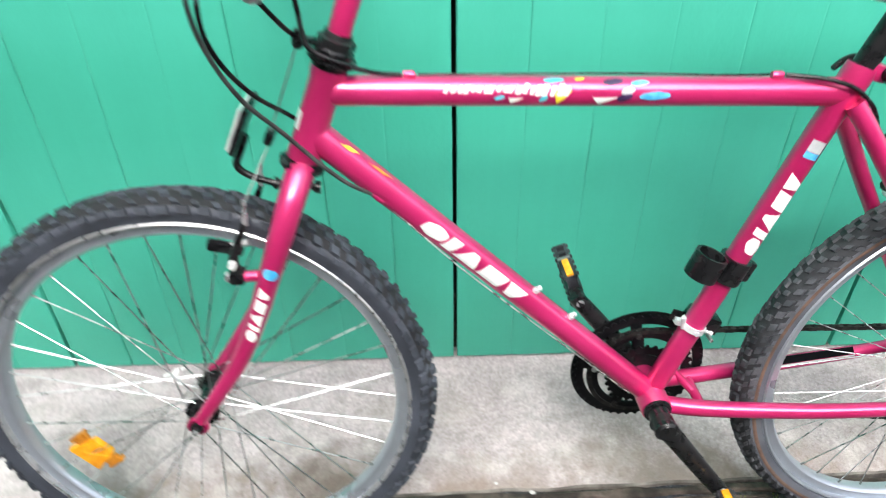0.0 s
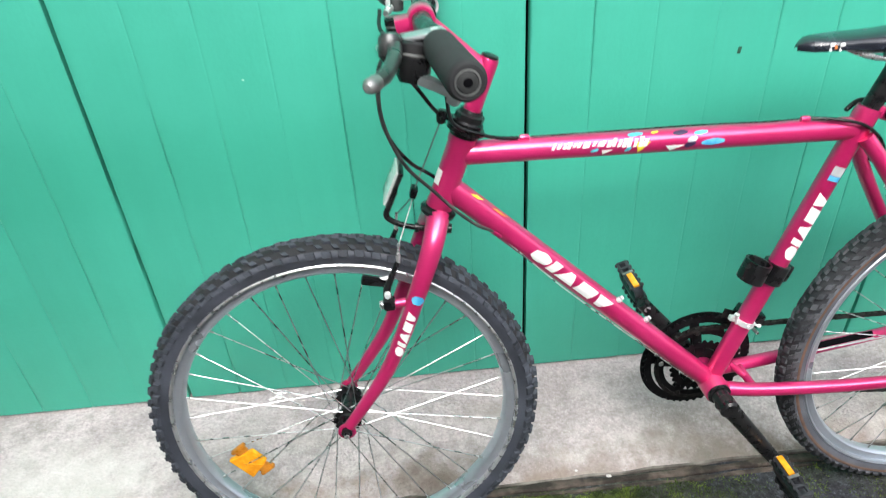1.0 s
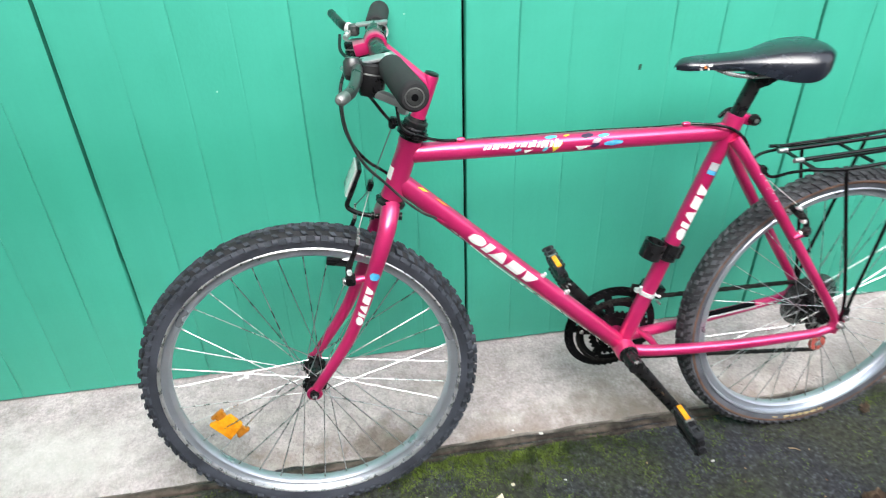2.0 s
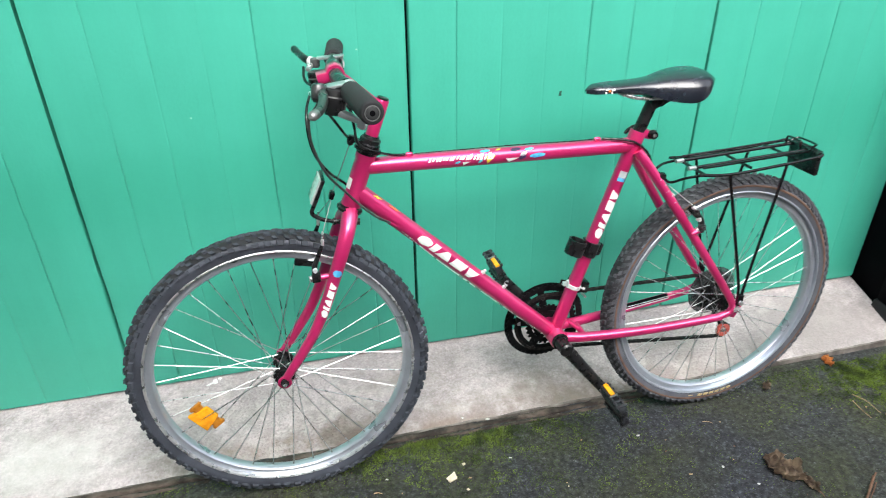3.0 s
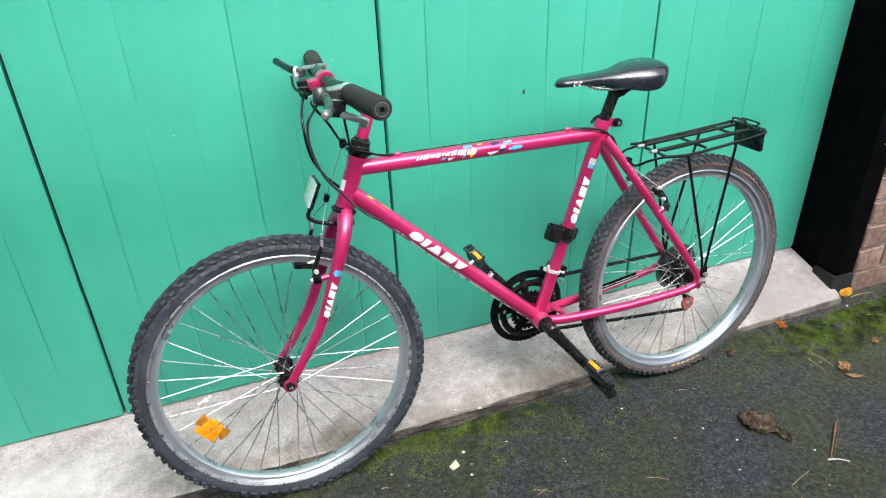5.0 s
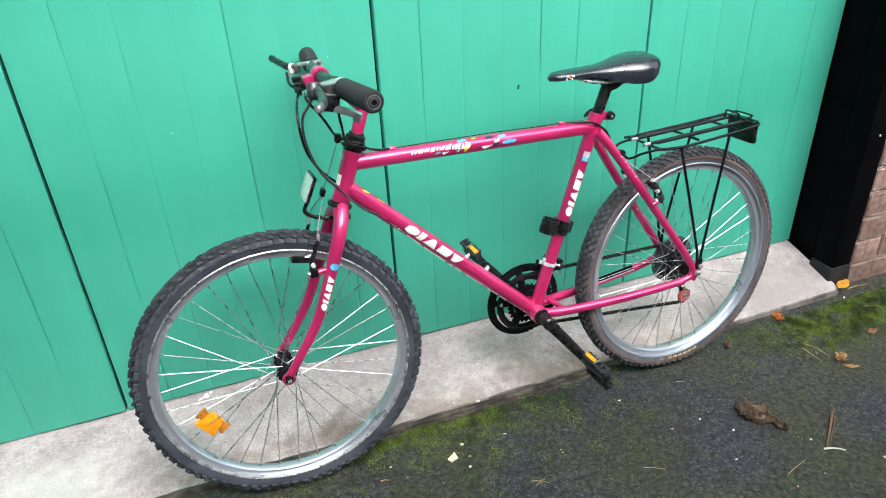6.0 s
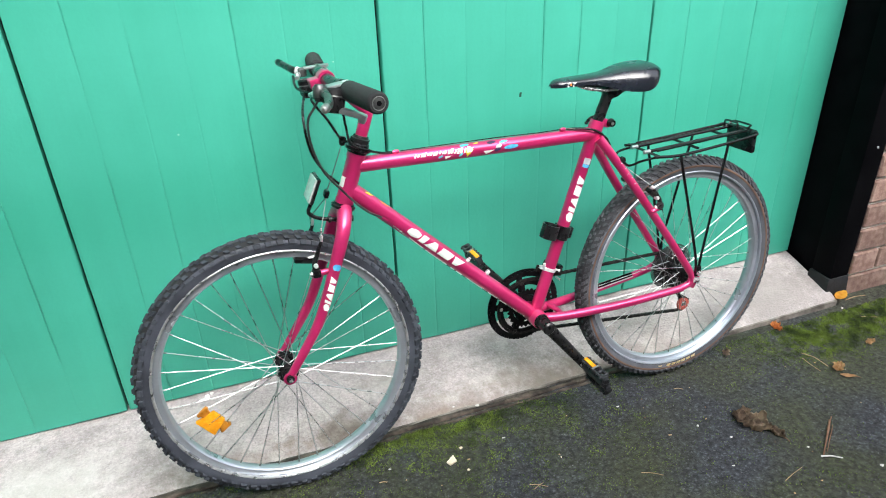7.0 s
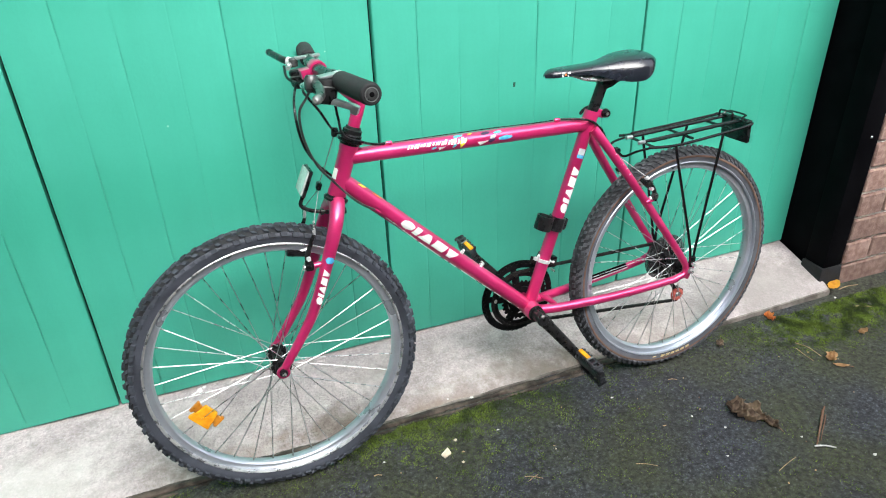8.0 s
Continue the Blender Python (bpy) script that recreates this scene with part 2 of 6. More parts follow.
def concrete():
    """Pale weathered concrete: dark specks, rusty damp bloom along the outer edge, worn pale patches."""
    m = mat("pale_concrete", (0.395, 0.344, 0.352), (0.545, 0.482, 0.492), 6, 0.85, 0.95, bump=0.0030, bscale=150, fine=0.55)
    nt = m.node_tree
    b = nt.nodes["Principled BSDF"]
    co = nt.nodes["Texture Coordinate"]
    base = b.inputs["Base Color"].links[0].from_socket

    def layer(base, scale, lo, hi, amount, colour, stretch=(1, 1, 1), shift=0.0):
        mp = nt.nodes.new("ShaderNodeMapping")
        mp.inputs["Scale"].default_value = stretch
        mp.inputs["Location"].default_value = (shift, shift * 0.7, 0)
        nt.links.new(co.outputs["Object"], mp.inputs["Vector"])
        n = nt.nodes.new("ShaderNodeTexNoise")
        n.inputs["Scale"].default_value, n.inputs["Detail"].default_value, n.inputs["Roughness"].default_value = scale, 8, 0.62
        nt.links.new(mp.outputs[0], n.inputs["Vector"])
        r = nt.nodes.new("ShaderNodeMapRange")
        r.inputs["From Min"].default_value, r.inputs["From Max"].default_value = lo, hi
        r.inputs["To Max"].default_value = amount
        nt.links.new(n.outputs["Fac"], r.inputs["Value"])
        mix = nt.nodes.new("ShaderNodeMix")
        mix.data_type = "RGBA"
        nt.links.new(r.outputs[0], mix.inputs[0])
        nt.links.new(base, mix.inputs[6])
        mix.inputs[7].default_value = (*colour, 1)
        return mix.outputs[2]

    base = layer(base, 9, 0.52, 0.74, 0.70, (0.63, 0.588, 0.575), (1, 1.6, 1), 3.1)
    base = layer(base, 5, 0.52, 0.70, 0.45, (0.27, 0.245, 0.22), (0.8, 2.4, 1), 7.7)
    base = layer(base, 34, 0.46, 0.68, 0.60, (0.270, 0.247, 0.228), (1, 1, 1), 2.2)
    base = layer(base, 150, 0.58, 0.72, 0.45, (0.17, 0.145, 0.125), (1, 1, 1), 1.3)
    base = layer(base, 260, 0.54, 0.62, 0.20, (0.20, 0.165, 0.155), (1, 1, 1), 6.1)
    base = layer(base, 200, 0.58, 0.65, 0.34, (0.74, 0.68, 0.675), (1, 1, 1), 8.4)
    base = layer(base, 60, 0.63, 0.72, 0.45, (0.66, 0.62, 0.60), (1, 1, 1), 4.9)
    # stains and one pale patch, all with ragged borders
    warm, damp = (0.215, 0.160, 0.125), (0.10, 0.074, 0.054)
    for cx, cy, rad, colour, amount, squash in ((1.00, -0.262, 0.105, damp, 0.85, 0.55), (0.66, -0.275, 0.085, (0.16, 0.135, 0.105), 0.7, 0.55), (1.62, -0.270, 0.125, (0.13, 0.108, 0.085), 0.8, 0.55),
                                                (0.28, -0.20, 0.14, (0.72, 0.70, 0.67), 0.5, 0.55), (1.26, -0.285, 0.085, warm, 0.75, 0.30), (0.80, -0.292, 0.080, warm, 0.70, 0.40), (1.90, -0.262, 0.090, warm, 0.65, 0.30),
                                                # the grey blot at x 2.45 also paints in shade near the post
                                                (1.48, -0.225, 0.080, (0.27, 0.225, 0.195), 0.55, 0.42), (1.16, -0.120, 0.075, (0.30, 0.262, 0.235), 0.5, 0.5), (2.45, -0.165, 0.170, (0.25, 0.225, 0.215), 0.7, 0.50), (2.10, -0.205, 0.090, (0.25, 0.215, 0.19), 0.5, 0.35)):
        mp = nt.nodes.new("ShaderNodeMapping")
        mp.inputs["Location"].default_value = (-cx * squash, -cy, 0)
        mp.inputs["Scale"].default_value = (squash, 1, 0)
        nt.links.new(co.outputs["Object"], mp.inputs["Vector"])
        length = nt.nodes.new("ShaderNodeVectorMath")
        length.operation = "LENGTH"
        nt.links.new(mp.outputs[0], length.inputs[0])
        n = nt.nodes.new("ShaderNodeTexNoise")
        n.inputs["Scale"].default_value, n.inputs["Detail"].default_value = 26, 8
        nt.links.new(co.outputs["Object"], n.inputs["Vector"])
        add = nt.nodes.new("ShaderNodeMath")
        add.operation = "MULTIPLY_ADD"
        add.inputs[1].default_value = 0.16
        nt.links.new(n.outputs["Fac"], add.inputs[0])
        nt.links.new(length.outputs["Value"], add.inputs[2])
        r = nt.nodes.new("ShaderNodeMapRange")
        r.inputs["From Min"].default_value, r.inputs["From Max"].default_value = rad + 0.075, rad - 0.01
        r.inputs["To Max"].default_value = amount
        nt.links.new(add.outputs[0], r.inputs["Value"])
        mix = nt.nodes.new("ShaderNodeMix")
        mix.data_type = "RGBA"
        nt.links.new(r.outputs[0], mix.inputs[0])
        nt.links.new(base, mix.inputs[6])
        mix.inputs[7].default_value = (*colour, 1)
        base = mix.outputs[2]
    nt.links.new(base, b.inputs["Base Color"])
    return m


def streaks(m):
    """Adds faint upright brush marks and runs to a paint."""
    nt = m.node_tree
    b = nt.nodes["Principled BSDF"]
    geo = nt.nodes.new("ShaderNodeNewGeometry")
    base = b.inputs["Base Color"].links[0].from_socket
    for stretch, low, high in (((26, 0, 1.1), 0.982, 1.018), ((90, 0, 2.6), 0.99, 1.01), ((4, 0, 2.6), 0.965, 1.035)):
        mp = nt.nodes.new("ShaderNodeMapping")
        mp.inputs["Scale"].default_value = stretch
        nt.links.new(geo.outputs["Position"], mp.inputs["Vector"])
        n = nt.nodes.new("ShaderNodeTexNoise")
        n.inputs["Scale"].default_value, n.inputs["Detail"].default_value = 1.0, 5
        nt.links.new(mp.outputs[0], n.inputs["Vector"])
        r = nt.nodes.new("ShaderNodeMapRange")
        r.inputs["From Min"].default_value, r.inputs["From Max"].default_value = 0.3, 0.7
        r.inputs["To Min"].default_value, r.inputs["To Max"].default_value = low, high
        nt.links.new(n.outputs["Fac"], r.inputs["Value"])
        mul = nt.nodes.new("ShaderNodeVectorMath")
        mul.operation = "MULTIPLY"
        nt.links.new(base, mul.inputs[0])
        nt.links.new(r.outputs[0], mul.inputs[1])
        base = mul.outputs[0]
    nt.links.new(base, b.inputs["Base Color"])


GUARD.node_tree.nodes["Principled BSDF"].inputs["Alpha"].default_value = 0.62
streaks(GREEN)
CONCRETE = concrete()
TARMAC = tarmac()


# ---- mesh helpers ----
def V(*a):
    return Vector(a)


def part(name, bm, material, parent=None, label="", smooth=True, sharp=38):
    me = bpy.data.meshes.new(name)
    bmesh.ops.recalc_face_normals(bm, faces=bm.faces)
    bm.to_mesh(me)
    bm.free()
    me.materials.append(material)
    if smooth:
        me.shade_smooth()
        me.set_sharp_from_angle(angle=radians(sharp))
    ob = new(name, me)
    ob.parent = parent
    if label:
        ob["label"] = label
    return ob


def share(name, me, m, parent=None):
    ob = new(name, me)
    ob.parent = parent
    ob.matrix_local = m
    return ob


def spline(pts, n=8):
    """Points on a smooth curve through pts."""
    pts = [Vector(p) for p in pts]
    q = [2 * pts[0] - pts[1]] + pts + [2 * pts[-1] - pts[-2]]
    out = []
    for i in range(1, len(q) - 2):
        a, b, c, d = q[i - 1:i + 3]
        for k in range(n):
            t = k / n
            out.append(0.5 * (2 * b + (c - a) * t + (2 * a - 5 * b + 4 * c - d) * t * t + (3 * b - a - 3 * c + d) * t ** 3))
    return out + [pts[-1]]


def tube(bm, pts, radius, seg=12, caps=True):
    """A round bar along pts; radius: one number, or (first, last)."""
    pts = [Vector(p) for p in pts]
    r0, r1 = radius if isinstance(radius, tuple) else (radius, radius)
    up = None
    rings = []
    for i, p in enumerate(pts):
        d = (pts[min(i + 1, len(pts) - 1)] - pts[max(i - 1, 0)]).normalized()
        if up is None:
            up = d.orthogonal().normalized()
        up = (up - d * up.dot(d)).normalized()
        side = d.cross(up)
        r = r0 + (r1 - r0) * i / (len(pts) - 1)
        rings.append([bm.verts.new(p + r * (math.cos(2 * math.pi * k / seg) * up + math.sin(2 * math.pi * k / seg) * side)) for k in range(seg)])
    for a, b in zip(rings, rings[1:]):
        for k in range(seg):
            bm.faces.new((a[k], a[(k + 1) % seg], b[(k + 1) % seg], b[k]))
    if caps:
        bm.faces.new(rings[0][::-1])
        bm.faces.new(rings[-1])
    return bm


def bar(p0, p1, radius, seg=14):
    return tube(bmesh.new(), (p0, p1), radius, seg)


def lathe(bm, profile, centre=(0, 0, 0), seg=64, axis="Y", closed=True, start=0.0):
    """Turns (radius, along) points round an axis through centre."""
    c = Vector(centre)
    rings = []
    for k in range(seg):
        a = start + 2 * math.pi * k / seg
        if axis == "Y":
            rings.append([bm.verts.new(c + V(r * math.cos(a), y, r * math.sin(a))) for r, y in profile])
        else:
            rings.append([bm.verts.new(c + V(r * math.cos(a), r * math.sin(a), y)) for r, y in profile])
    n = len(profile)
    for k in range(seg):
        a, b = rings[k], rings[(k + 1) % seg]
        for i in range(n if closed else n - 1):
            bm.faces.new((a[i], a[(i + 1) % n], b[(i + 1) % n], b[i]))
    return bm


def turned(p0, p1, profile, seg=28):
    """A turned solid on the line from p0 to p1: profile of (share of the way, radius)."""
    bm = bmesh.new()
    p0, p1 = Vector(p0), Vector(p1)
    d = p1 - p0
    q = d.to_track_quat("Z", "Y").to_matrix()
    rings = []
    for s, r in profile:
        rings.append([bm.verts.new(p0 + d * s + q @ V(r * math.cos(2 * math.pi * k / seg), r * math.sin(2 * math.pi * k / seg), 0)) for k in range(seg)])
    for a, b in zip(rings, rings[1:]):
        for k in range(seg):
            bm.faces.new((a[k], a[(k + 1) % seg], b[(k + 1) % seg], b[k]))
    bm.faces.new(rings[0][::-1])
    bm.faces.new(rings[-1])
    return bm


def block(size, m=None, bevel=0.0, bm=None, segments=2):
    """A box with rounded edges, centred, then moved by m."""
    own = bmesh.new()
    bmesh.ops.create_cube(own, size=1, matrix=Matrix.Diagonal((*size, 1)))
    if bevel:
        bmesh.ops.bevel(own, geom=own.edges, offset=bevel, segments=segments, affect="EDGES", profile=0.6)
    if m is not None:
        own.transform(m)
    if bm is None:
        return own
    return merge(bm, own)


def merge(bm, other):
    made = {v: bm.verts.new(v.co) for v in other.verts}
    for f in other.faces:
        bm.faces.new([made[v] for v in f.verts])
    other.free()
    return bm


def along(p0, p1, roll=0.0):
    """A pose at the middle of p0 and p1 whose x axis runs from one to the other and whose z axis is up."""
    p0, p1 = Vector(p0), Vector(p1)
    x = (p1 - p0).normalized()
    y = V(0, 0, 1).cross(x)
    y = y.normalized() if y.length > 1e-4 else V(0, 1, 0)
    z = x.cross(y)
    m = Matrix((x, y, z)).transposed().to_4x4()
    m.translation = (p0 + p1) / 2
    return m @ pose(0, 0, 0, roll, 0, 0)


def patch(p0, p1, r, s0, s1, a0, a1, slant=0.0, lift=0.0007, shape=None):
    """A thin curved transfer on a tube: s along it in metres, angles in degrees from its outer side upwards."""
    bm = bmesh.new()
    p0, p1 = Vector(p0), Vector(p1)
    d = (p1 - p0).normalized()
    out = V(0, -1, 0) - d * d.dot(V(0, -1, 0))
    out.normalize()
    up = d.cross(out)
    if up.z < 0:
        up = -up
    n, k = 6, 5
    grid = []
    for j in range(k + 1):
        row = []
        v = j / k
        a = radians(a0 + (a1 - a0) * v)
        lo, hi = shape(v) if shape else (0.0, 1.0)
        for i in range(n + 1):
            u = lo + (hi - lo) * i / n
            s = s0 + (s1 - s0) * u + slant * (v - 0.5)
            row.append(bm.verts.new(p0 + d * s + (r + lift) * (math.cos(a) * out + math.sin(a) * up)))
        grid.append(row)
    for a, b in zip(grid, grid[1:]):
        for i in range(n):
            bm.faces.new((a[i], a[i + 1], b[i + 1], b[i]))
    return bm


# ---- the place ----
def ground_z(x):
    return -0.0165 - 0.0265 * (min(max(x, -3.0), 6.0) - 0.885)


def edge_y(x):
    """The outer edge of the concrete strip."""
    return -0.296 + 0.030 * (x - 0.62)


def edge_z(x):
    return ground_z(x) + 0.006 + 0.011 * min(max(x - 0.9, 0.0), 1.9)


def axis_steps(lo, hi, near, far, step):
    out = list(np.arange(near, far + 1e-6, step))
    a, s = near, step
    while a > lo:
        s *= 1.7
        a = max(a - s, lo)
        out.insert(0, a)
    a, s = far, step
    while a < hi:
        s *= 1.7
        a = min(a + s, hi)
        out.append(a)
    return out


def make_ground():
    bm = bmesh.new()
    xs = axis_steps(-600, 600, -0.6, 3.4, 0.03)
    ys = axis_steps(-600, 600, -1.4, 0.1, 0.03)
    rows = [[bm.verts.new((x, y, ground_z(x) + 0.0035 * noise.noise(V(x * 3, y * 3, 0)) + 0.002 * noise.noise(V(x * 17, y * 17, 3))
                           - (0.12 if y > -0.05 and abs(x) < 50 else 0.0))) for x in xs] for y in ys]
    for a, b in zip(rows, rows[1:]):
        for i in range(len(xs) - 1):
            bm.faces.new((a[i], a[i + 1], b[i + 1], b[i]))
    return tagged(part("ground", bm, TARMAC), "dark worn tarmac drive with mossy patches", "ground", kind="structure")


make_ground()


def make_strip():
    """The concrete strip under the doors: falls from the doors to the drive."""
    bm = bmesh.new()
    xs = np.linspace(-0.36, 2.675, 131)
    n = 12
    top, low = [], []
    for x in xs:
        row = []
        for j in range(n + 1):
            v = j / n
            y = 0.03 + (edge_y(x) - 0.03) * v
            z = 0.020 + (edge_z(x) - 0.020) * max(0.0, (0.0 - y) / -edge_y(x)) + 0.0018 * noise.noise(V(x * 6, y * 6, 9))
            if j == n:
                y += 0.004 * noise.noise(V(x * 14, 5, 2))
                z -= 0.005 + 0.003 * noise.noise(V(x * 30, 1, 2))
            row.append(bm.verts.new((x, y, z)))
        row.append(bm.verts.new((x, edge_y(x) - 0.003, ground_z(x) - 0.06)))
        top.append(row)
    for a, b in zip(top, top[1:]):
        for j in range(n + 1):
            bm.faces.new((a[j], a[j + 1], b[j + 1], b[j]))
    face = bmesh.new()
    rows = []
    for x in np.linspace(-0.36, 2.675, 131):
        y = edge_y(x) - 0.0035 + 0.003 * noise.noise(V(x * 14, 5, 2))
        rows.append([face.verts.new((x, y - d, z)) for d, z in ((-0.004, edge_z(x) - 0.0045), (0.0, edge_z(x) - 0.0065), (0.002, ground_z(x) - 0.05))])
    rows.append([face.verts.new((2.679, v.co.y + 0.10, v.co.z)) for v in rows[-1]])
    for a, b in zip(rows, rows[1:]):
        for j in range(2):
            face.faces.new((a[j], b[j], b[j + 1], a[j + 1]))
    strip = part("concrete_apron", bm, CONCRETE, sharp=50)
    part("front_face", face, DIRTY, strip, "dirt-stained edge of the concrete")
    return tagged(strip, "pale stained concrete strip below the garage doors", "pavement", kind="structure")


apron = make_strip()


def splash(x, y, length, width, turn, seed):
    """A dried blot of white paint."""
    bm = bmesh.new()
    rim = []
    for k in range(18):
        a = 2 * math.pi * k / 18
        q = 1 + 0.55 * noise.noise(V(math.cos(a) * 1.6, math.sin(a) * 1.6, seed))
        rim.append(bm.verts.new((length / 2 * q * math.cos(a), width / 2 * q * math.sin(a), 0.0)))
    top = [bm.verts.new((v.co.x * 0.86, v.co.y * 0.86, 0.0012)) for v in rim]
    bm.faces.new(top)
    for k in range(18):
        bm.faces.new((rim[k], rim[(k + 1) % 18], top[(k + 1) % 18], top[k]))
    z = 0.020 + (edge_z(x) - 0.020) * (-y / -edge_y(x)) + 0.0018 * noise.noise(V(x * 6, y * 6, 9))
    bm.transform(pose(x, y, z, 3.4, 0, turn))
    part("paint_splash", bm, WHITE, apron, "dried white paint splash")


splash(0.690, -0.014, 0.014, 0.020, 10, 1)
splash(0.701, -0.006, 0.010, 0.012, 40, 4)
splash(0.676, -0.021, 0.018, 0.007, 25, 7)


def make_edging():
    """Two thin weathered strips along the edge of the concrete."""
    for name, off, wide, high in (("edging_strip", 0.0150, 0.0150, 0.003), ("edging_strip", 0.0310, 0.0085, -0.0020)):
        bm = bmesh.new()
        rows = []
        for x in np.linspace(-0.36, 2.12, 130):
            y = edge_y(x) - off + 0.0022 * noise.noise(V(x * 11, off * 90, 4))
            z = ground_z(x) + 0.004 + high + 0.0045 * noise.noise(V(x * 23, off * 70, 1)) + 0.004 * noise.noise(V(x * 5, off * 30, 2))
            w = wide / 2 * (1 + 0.6 * noise.noise(V(x * 14, off * 50, 7)))
            rows.append([bm.verts.new(p) for p in ((x, y + w, z - 0.03), (x, y + w, z - 0.002), (x, y + w * 0.6, z), (x, y - w * 0.6, z), (x, y - w, z - 0.003), (x, y - w, z - 0.03))])
        for a, b in zip(rows, rows[1:]):
            for j in range(5):
                bm.faces.new((a[j], a[j + 1], b[j + 1], b[j]))
        tagged(part(name, bm, EDGING), "dark weathered edging along the concrete strip", "edging", kind="structure")


make_edging()


def door_leaf(number, x0, x1):
    """A boarded door leaf: upright tongued boards on a backing."""
    back = tagged(part(f"door_{number}", block((x1 - x0 - 0.004, 0.018, 2.06), pose((x0 + x1) / 2, 0.036, 1.06), 0.002), GAPDARK),
                  "bright green painted boarded wooden garage door leaf", "door", group="garage door leaves", kind="structure")
    return back


SEAMS = (-0.268, 0.4920, 1.2455, 1.9965, 2.6800)
LEAVES = [door_leaf(i + 1, a + 0.0035, b - 0.0035) for i, (a, b) in enumerate(zip(SEAMS, SEAMS[1:]))]


def plain_wall(name, x0, x1, y0, y1, z0, z1, material, label):
    return tagged(part(name, block((x1 - x0, y1 - y0, z1 - z0), pose((x0 + x1) / 2, (y0 + y1) / 2, (z0 + z1) / 2), 0.004), material), label, "wall", kind="structure")


# unseen walls added beside and above the doors to bound the light
plain_wall("wall_left", -6.0, -0.27, -0.10, 0.15, -0.2, 3.2, PLASTER, "unseen plain grey wall added beside the garage doors")
plain_wall("wall_above", -0.27, 2.80, -0.10, 0.15, 2.12, 3.2, PLASTER, "unseen plain grey wall added over the garage doors")
# unseen dark sheet added so the gaps in the doors read black
plain_wall("wall_behind_doors", -0.27, 2.80, 0.40, 0.50, -0.2, 2.5, GAPDARK, "unseen near-black sheet that darkens the door gaps")
# unseen wall added behind the camera so the lower doors get less light
plain_wall("wall_opposite", -7.0, 9.0, -3.8, -3.6, -0.4, 3.4, PLASTER, "unseen plain grey wall added across the drive to dim low light")

# unseen wall added on the left to darken that end of the doors
plain_wall("wall_side", -0.50, -0.30, -3.6, -0.10, -0.4, 3.2, PLASTER, "unseen plain grey wall added to shade the left side")


def make_door_frame():
    """The black frame beside the last leaf: a reveal board and a stout post with a flared foot."""
    bm = bmesh.new()
    block((0.055, 0.185, 2.16), pose(2.7135, -0.0225, 1.04), 0.004, bm)
    frame_board = part("door_frame", bm, BLACKPAINT, None)
    tagged(frame_board, "black painted timber door frame on the concrete", "door frame", kind="structure")
    bm = block((0.078, 0.078, 2.17), pose(2.709, -0.1560, 1.040), 0.006)
    part("post", bm, BLACKPAINT, frame_board)
    foot = block((0.086, 0.084, 0.085), pose(2.706, -0.1560, -0.0265), 0.006)
    for v in foot.verts:
        k = 1.0 + 0.10 * (0.02 - v.co.z) / 0.06
        v.co.x, v.co.y = 2.706 + (v.co.x - 2.706) * k, -0.156 + (v.co.y + 0.156) * k
    part("foot", foot, WORN, frame_board, "worn black foot of the post")
    bm = lathe(bmesh.new(), ((0.0001, 0), (0.004, 0.0), (0.0025, 0.003), (0.0001, 0.0035)), (0, 0, 0), 10, "Z", False)
    bm.transform(pose(2.715, -0.1952, 0.47, 90, 0, 0))
    part("nail_head", bm, STEEL, frame_board)
    return frame_board


make_door_frame()
PIER = plain_wall("wall_right", 2.758, 6.0, -0.186, 0.15, -0.25, 3.2, MORTAR, "red-brown brick wall with grey mortar beside the doors")


# ---- bicycle ----
BIKE = Matrix.Translation((0.8845, -0.3536, -0.0091)) @ pose(0, 0, 0, 0, 0, 2.4) @ pose(0, 0, 0, 0, 1.7, 0) @ pose(0, 0, 0, -4.0, 0, 0)
bike = new("bicycle")
bike.matrix_world = BIKE
tagged(bike, "pink mountain bicycle with black rack leaning on green doors", "bicycle")

# x runs to the rear wheel, y to the doors, z up
HEAD_LOW, HEAD_TOP = V(0.1625, 0, 0.658), V(0.2015, 0, 0.768)
STEER_AXIS = (HEAD_TOP - HEAD_LOW).normalized()
STEER = Matrix.Translation(HEAD_LOW) @ Matrix.Rotation(radians(-2.0), 4, STEER_AXIS) @ Matrix.Translation(-HEAD_LOW)
BB = V(0.623, 0, 0.281)
SEAT_TOP = V(0.778, 0, 0.760)
REAR = V(1.063, 0, 0.313)
FRONT = V(0.0, 0, 0.3055)


def front(name, bm, material, parent=None, label=""):
    """A part of the steered front end."""
    bm.transform(STEER)
    return part(name, bm, material, parent or bike, label)


# frame tubes
DT0, DT1 = V(0.180, 0, 0.690), V(0.612, 0, 0.291)
TT0, TT1 = V(0.196, 0, 0.7395), V(0.768, 0, 0.7305)
bm = turned(HEAD_LOW, HEAD_TOP, ((0, 0.0185), (0.04, 0.0195), (0.12, 0.0195), (0.16, 0.0182), (0.86, 0.0182), (0.9, 0.0195), (0.97, 0.0195), (1, 0.0185)))
head_tube = part("head_tube", bm, PINK, bike)
top_tube = part("top_tube", tube(bmesh.new(), (TT0, TT1), 0.0163, 20), PINK, bike)
down_tube = part("down_tube", tube(bmesh.new(), (DT0, DT1), 0.0175, 20), PINK, bike)
seat_tube = part("seat_tube", turned(BB, SEAT_TOP, ((0, 0.0152), (0.9, 0.0152), (0.915, 0.0172), (0.985, 0.0176), (1.0, 0.0168)), 20), PINK, bike)
